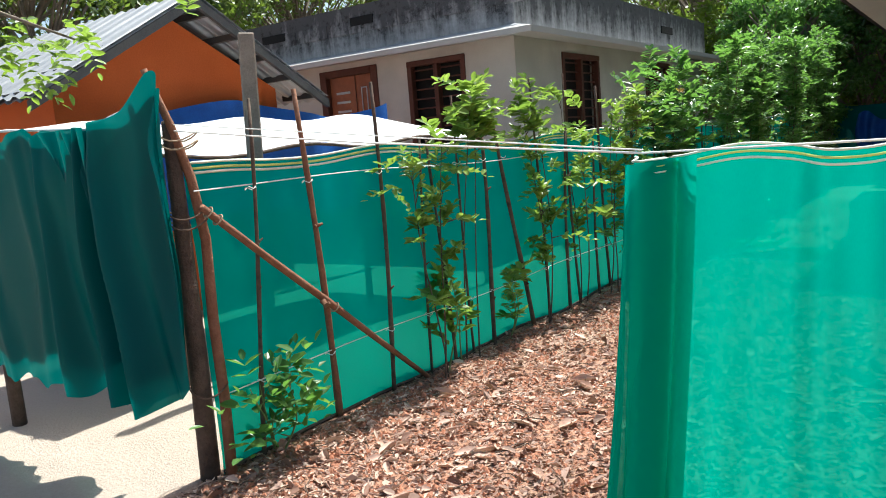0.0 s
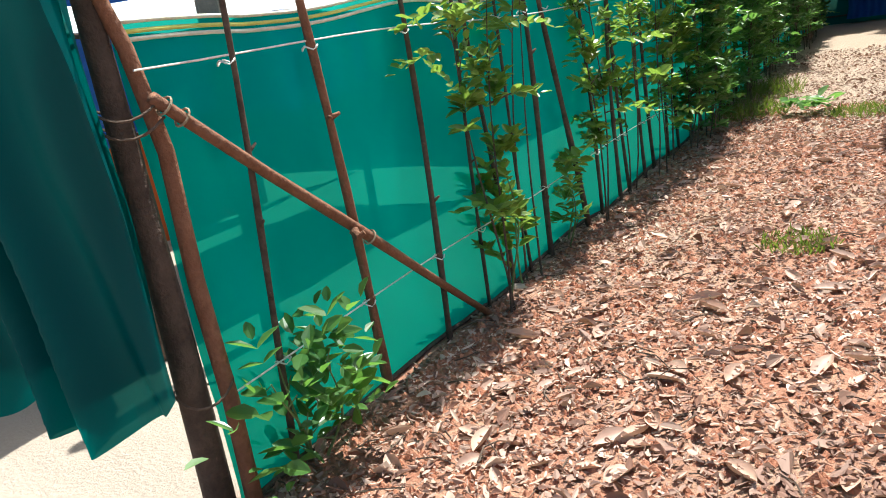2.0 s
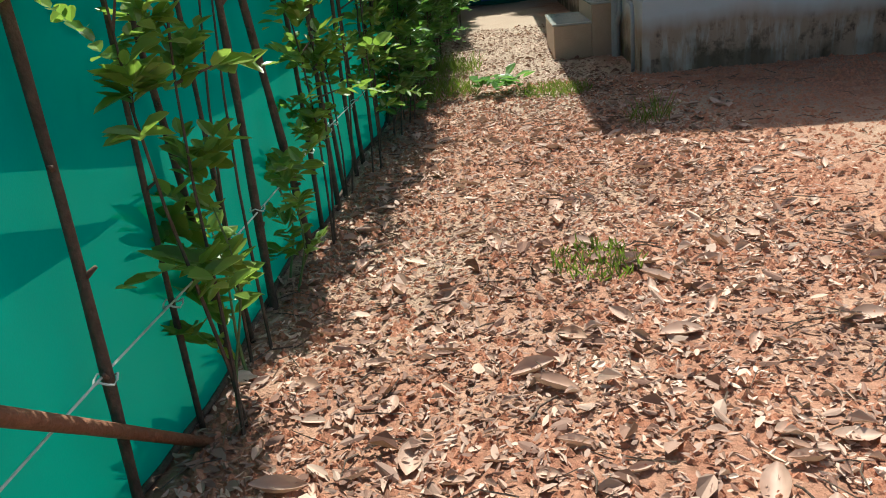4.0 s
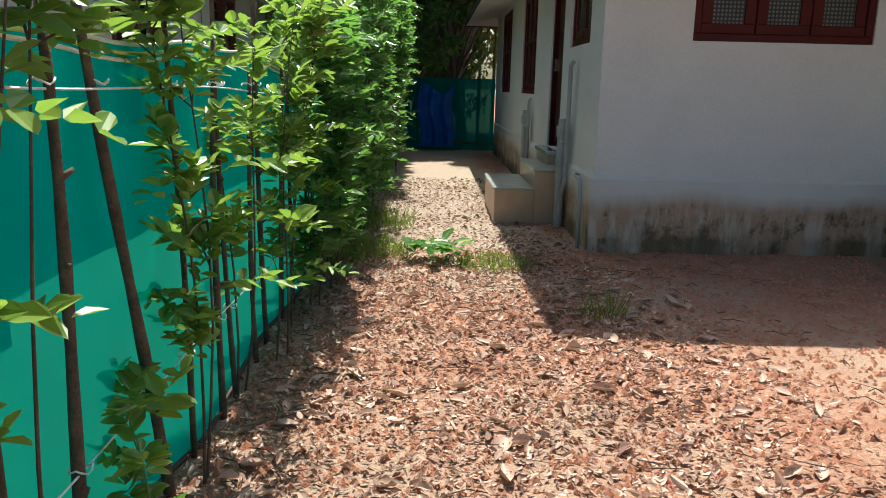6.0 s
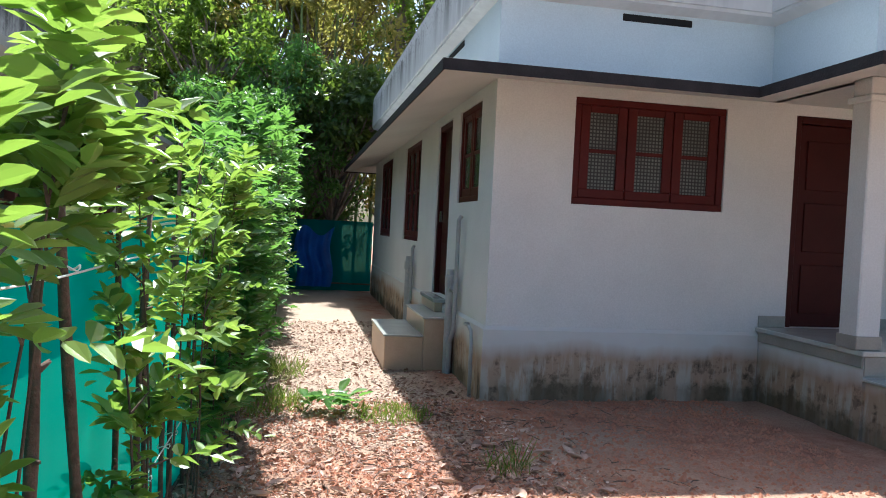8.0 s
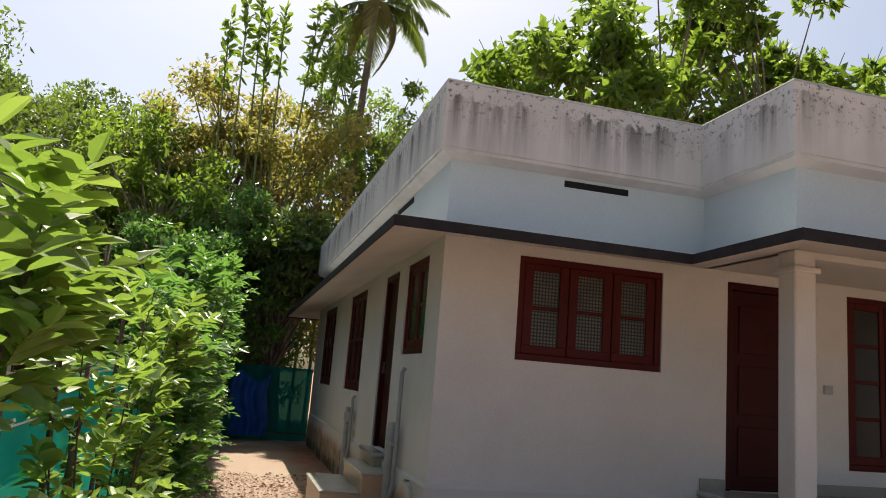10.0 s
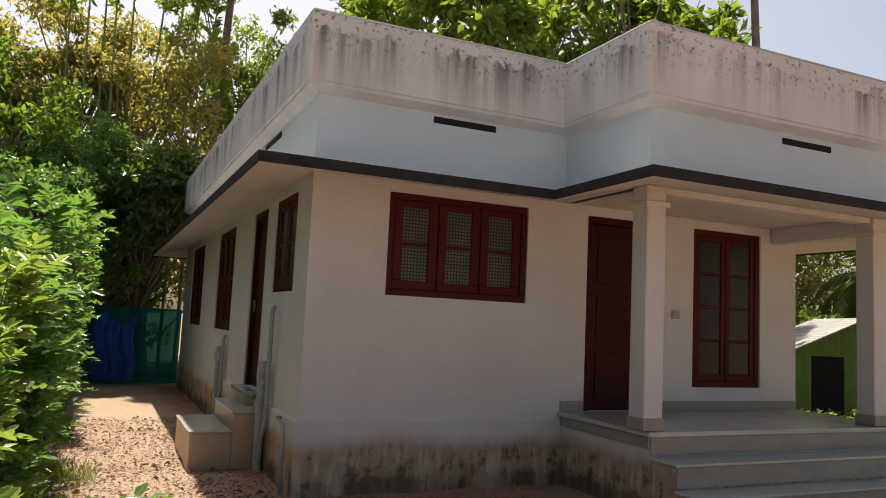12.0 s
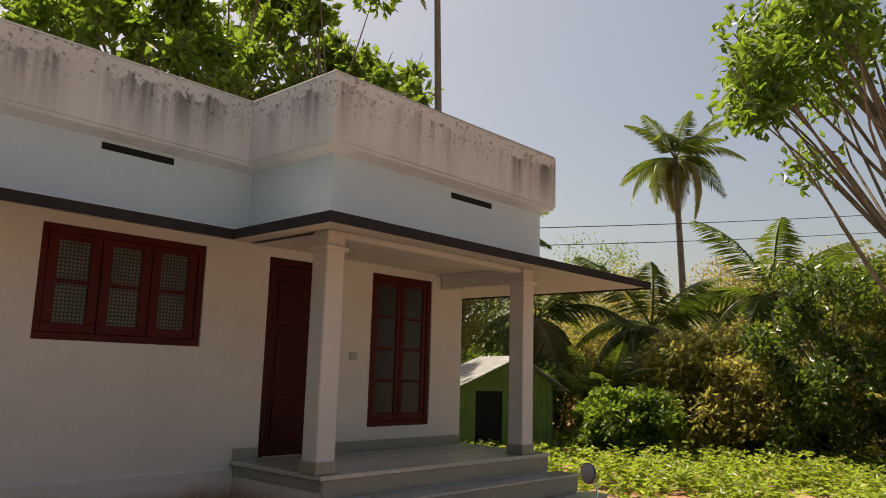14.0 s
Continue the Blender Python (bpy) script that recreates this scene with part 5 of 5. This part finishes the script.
def barred(axis, at, ua, ub, za, zb, inward):
    """A dark wooden window with horizontal iron bars."""
    s = 1 if inward > 0 else -1
    def slab(u0, u1, w0, w1, z0, z1):
        a, b = sorted((at + s * w0, at + s * w1))
        g = Geo()
        return g.bevel_box(u0, u1, a, b, z0, z1) if axis == "x" else g.bevel_box(a, b, u0, u1, z0, z1)
    w = put("window", slab(ua, ub, 0.17, 0.19, za, zb), BLACK, nh, "dark wooden window with iron bars")
    for u0, u1 in ((ua, ua + 0.09), (ub - 0.09, ub), ((ua + ub) / 2 - 0.04, (ua + ub) / 2 + 0.04)):
        put("frame", slab(u0, u1, -0.02, 0.1, za, zb), WOOD_DK, w)
    put("frame", slab(ua, ub, -0.025, 0.1, zb - 0.09, zb), WOOD_DK, w)
    for k in range(1, 13):
        z = za + (zb - za) * k / 13
        put("iron_bar", slab(ua + 0.09, ub - 0.09, 0.05, 0.066, z - 0.012, z + 0.012), WOOD_DK, w)


barred("x", NY, -7.53, -6.39, 0.9, 2.9, 1)
for u0, u1, z0, z1 in ns:
    barred("y", NX, u0, u1, z0, z1, -1)
nd = put("door", Geo().bevel_box(-9.35, -8.32, NY + 0.08, NY + 0.13, 0.6, 2.83), WOOD, nh, "carved reddish wooden double door")
for x0, x1 in ((-9.5, -9.35), (-8.32, -8.17)):
    put("door_frame", Geo().bevel_box(x0, x1, NY - 0.02, NY + 0.15, 0.6, 2.95), WOOD_DK, nd)
put("door_frame", Geo().bevel_box(-9.35, -8.32, NY - 0.02, NY + 0.15, 2.83, 2.95), WOOD_DK, nd)
put("door_panel", Geo().bevel_box(-8.75, -8.735, NY + 0.06, NY + 0.079, 0.6, 2.83), WOOD_DK, nd)
for k in range(4):
    put("door_inlay", Geo().bevel_box(-9.2, -8.88, NY + 0.06, NY + 0.079, 2.05 + k * 0.16, 2.09 + k * 0.16), PVC, nd, "pale inlay strip")
for x0, x1, z0, z1 in ((-8.62, -8.6, 2.1, 2.6), (-8.5, -8.48, 2.1, 2.6), (-8.62, -8.48, 2.08, 2.1), (-8.62, -8.48, 2.6, 2.62)):
    put("door_inlay", Geo().bevel_box(x0, x1, NY + 0.06, NY + 0.079, z0, z1), PVC, nd, "pale inlay strip")

oh = thing("orange_house", "small orange-walled house with corrugated tin gable roof", "house")
GX = -6.7
AP = (4.95, 3.24)
g = Geo()
lo, hi = 3.6, 6.3
g.v = [(x, y, z) for x in (GX, GX - 0.15) for y, z in ((lo, -0.2), (hi, -0.2), (hi, 2.35), (AP[0], 3.05), (lo, 2.35))]
g.f = [(0, 1, 2, 3, 4), (9, 8, 7, 6, 5)] + [(i, (i + 1) % 5, 5 + (i + 1) % 5, 5 + i) for i in range(5)]
put("gable_wall", g, ORANGE, oh)
put("long_wall", Geo().box(GX - 6, GX - 0.15, lo, lo + 0.15, -0.2, 2.3), ORANGE, oh)
put("long_wall", Geo().box(GX - 6, GX - 0.15, hi - 0.15, hi, -0.2, 2.3), ORANGE, oh)
for sg, name in ((-1, "tin_roof"), (1, "tin_roof")):
    g = Geo()
    e = AP[0] + sg * 1.78
    ze = 2.22
    n = 120
    for i in range(n + 1):
        x = GX + 0.45 - 6.6 * i / n
        wv = 0.018 * math.sin(i * 1.7)
        for y, z in ((AP[0], AP[1]), (e, ze)):
            g.v.append((x, y, z + wv))
    g.f = [(2 * i, 2 * i + 1, 2 * i + 3, 2 * i + 2) for i in range(n)]
    g.v += [(x, y, z - 0.03) for x, y, z in list(g.v)]
    q = 2 * (n + 1)
    g.f += [(q + 2 * i, q + 2 * i + 2, q + 2 * i + 3, q + 2 * i + 1) for i in range(n)]
    put(name, g, TIN, oh, "grey corrugated tin sheets")
    for k in range(5):
        s = 0.1 + k * 0.2
        y, z = AP[0] + sg * 1.85 * s, AP[1] - (AP[1] - ze) * s - 0.07
        put("purlin", Geo().box(GX - 0.2, GX + 0.42, y - 0.03, y + 0.03, z - 0.035, z + 0.03), TIN_DK, oh)
    g = Geo()
    g.v = [(GX + x, y, z - d) for x in (0.40, 0.45) for d in (0.04, 0.13) for y, z in ((AP[0], AP[1]), (e, ze))]
    g.f = [(0, 1, 3, 2), (4, 6, 7, 5), (0, 4, 5, 1), (2, 3, 7, 6), (0, 2, 6, 4), (1, 5, 7, 3)]
    put("rafter", g, TIN_DK, oh)

tarp = thing("white_awning", "white tarpaulin awning beyond the net fence", "awning")
put("sheet", sheet(2.9, 7.1, 20, 8, lambda u, s: (-5.9 + 1.6 * s, u, 1.95 - 0.32 * s + 0.03 * math.sin(u * 4 + s * 3))), WHITE_TARP, tarp, smooth=True)
put("edge_pole", Geo().tube([(-4.3, y, 1.615 + 0.03 * math.sin(y * 4 + 3)) for y in np.linspace(2.9, 7.1, 20)], 0.014, 6), BARK, tarp, smooth=True)
for y in (3.0, 5.0, 7.0):
    p = put("awning_post", Geo().tube([(-4.35, y, -0.2), (-4.35, y, 1.62 + 0.03 * math.sin(y * 4 + 3))], 0.03, 7), BARK)
    tagged(p, "plain stick holding up the white awning", "post", "awning posts")
bt = put("blue_tarp", sheet(4.2, 8.2, 18, 8, lambda u, s: (-6.55 + 0.1 * math.sin(u * 5), u, 0.9 + 1.2 * s - 0.1 * math.sin(u * 2.0))), BLUE_TARP, smooth=True)
tagged(bt, "dark blue tarpaulin hanging below the tin roof", "tarpaulin")
wp = put("plank_post", Geo().bevel_box(-0.055, 0.055, -0.035, 0.035, -0.2, 2.42, 0.01), PLANK)
wp.matrix_world = pose(-3.95, 3.42, 0, -2, 2, 50)
tagged(wp, "weathered grey plank post standing behind the net", "post")

fh = thing("far_house", "pale two-storey house half hidden by trees", "house")
put("wall", wall_mesh("x", 31.0, 0.2, -9.5, -4.2, -0.2, 6.2, [(-8.2, -7.4, 4.3, 5.2), (-5.8, -5.1, 4.3, 5.2)]), OLD_WALL, fh)
put("wall", wall_mesh("y", -4.4, 0.2, 31.2, 37, -0.2, 6.2, []), OLD_WALL, fh)
put("roof", Geo().bevel_box(-10, -3.7, 30.3, 37.5, 6.2, 6.4, 0.03), OLD_PARAPET, fh)
put("sunshade", Geo().bevel_box(-9.9, -3.8, 30.3, 30.99, 3.0, 3.12, 0.03), OLD_PARAPET, fh)
for x0, x1 in ((-8.2, -7.4), (-5.8, -5.1)):
    put("window", Geo().bevel_box(x0, x1, 31.1, 31.14, 4.3, 5.2), BLACK, fh)

# ---- shed and motorbike ----
shed = thing("garden_shed", "small green board shed with tin roof", "shed", at=(12.0, 14.1, 0))
shed.rotation_euler[2] = radians(-28)
shed.scale = (0.82, 0.82, 0.85)
put("front", wall_mesh("x", -1.0, 0.05, -1.3, 1.5, -0.2, 1.75, [(-0.85, -0.05, -0.1, 1.55)]), GREEN_BOARD, shed)
g = Geo()
g.v = [(x, y, z) for y in (-1.0, -0.95) for x, z in ((-1.3, 1.752), (1.5, 1.752), (0.35, 2.45))]
g.f = [(0, 1, 2), (5, 4, 3), (0, 3, 4, 1), (1, 4, 5, 2), (2, 5, 3, 0)]
put("gable", g, GREEN_BOARD, shed)
put("side", Geo().box(-1.3, -1.25, -0.95, 1.6, -0.2, 1.75), GREEN_BOARD, shed)
put("side", Geo().box(1.45, 1.5, -0.95, 1.6, -0.2, 1.75), GREEN_BOARD, shed)
put("back", Geo().box(-1.3, 1.5, 1.6, 1.65, -0.2, 1.75), GREEN_BOARD, shed)
put("door", Geo().bevel_box(-0.84, -0.06, -0.98, -0.95, -0.1, 1.54), BLACK, shed, "dark plank door")
put("meter_box", Geo().bevel_box(0.62, 0.86, -1.06, -1.0, 0.95, 1.3), PVC, shed)
for x0, z0, x1, z1 in ((0.35, 2.5, -1.6, 1.6), (0.35, 2.5, 1.85, 1.6)):
    g = Geo()
    g.v = [(x, y, z - d) for d in (0, 0.03) for x, z in ((x0, z0), (x1, z1)) for y in (-1.35, 1.8)]
    g.f = [(0, 1, 3, 2), (4, 6, 7, 5), (0, 2, 6, 4), (1, 5, 7, 3), (2, 3, 7, 6), (0, 4, 5, 1)]
    put("roof_sheet", g, TIN, shed, "pale tin roof sheet")

bike = thing("motorbike", "parked black motorbike with a round chrome mirror", "motorbike", at=(1.97, 5.28, ground_z(1.97, 5.28)))
bike.rotation_euler[2] = radians(-15)


def torus(cx, cz, R, r, y=0.0):
    return Geo().tube([(cx + R * math.cos(a), y, cz + R * math.sin(a)) for a in np.linspace(0, 2 * math.pi, 33)], r, 8, False)


for cx in (-0.6, 0.62):
    wh = put("wheel", torus(cx, 0.29, 0.24, 0.05), RUBBER, bike, smooth=True)
    put("rim", torus(cx, 0.29, 0.19, 0.015), CHROME, wh, smooth=True)
    for a in range(6):
        put("spoke", Geo().tube([(cx, 0, 0.29), (cx + 0.19 * math.cos(a * 1.047), 0, 0.29 + 0.19 * math.sin(a * 1.047))], 0.006, 5), CHROME, wh)
put("fork", Geo().tube([(0.62, 0.05, 0.29), (0.42, 0.05, 0.86)], 0.02, 8), CHROME, bike)
put("frame_tube", Geo().tube([(0.43, 0, 0.8), (0.1, 0, 0.62), (-0.35, 0, 0.6), (-0.6, 0, 0.31)], 0.028, 8), BIKE_PAINT, bike)
put("engine", Geo().bevel_box(-0.18, 0.2, -0.12, 0.12, 0.22, 0.52, 0.05), RUBBER, bike)
put("tank", Geo().bevel_box(-0.05, 0.36, -0.12, 0.12, 0.6, 0.8, 0.06), BIKE_PAINT, bike)
put("seat", Geo().bevel_box(-0.72, -0.05, -0.12, 0.12, 0.66, 0.76, 0.04), RUBBER, bike)
put("handlebar", Geo().tube([(0.3, -0.34, 0.9), (0.4, -0.1, 0.88), (0.4, 0.1, 0.88), (0.3, 0.34, 0.9)], 0.014, 8), CHROME, bike)
put("side_stand", Geo().tube([(-0.1, 0.1, 0.3), (-0.12, 0.3, 0.0)], 0.012, 6), CHROME, bike)
for sy in (0.3,):
    mir = put("mirror", Geo().tube([(0.34, sy, 0.9), (0.36, sy * 1.05, 1.0), (0.34, sy * 1.2, 1.05)], 0.007, 6), CHROME, bike)
    put("mirror_head", Geo().tube([(0.37, sy * 1.25, 1.08), (0.35, sy * 1.25, 1.08), (0.33, sy * 1.25, 1.08)], [0.03, 0.066, 0.07], 20), BIKE_PAINT, mir, smooth=False)
    put("mirror_glass", Geo().tube([(0.3295, sy * 1.25, 1.08), (0.327, sy * 1.25, 1.08)], 0.064, 20), MIRROR, mir)
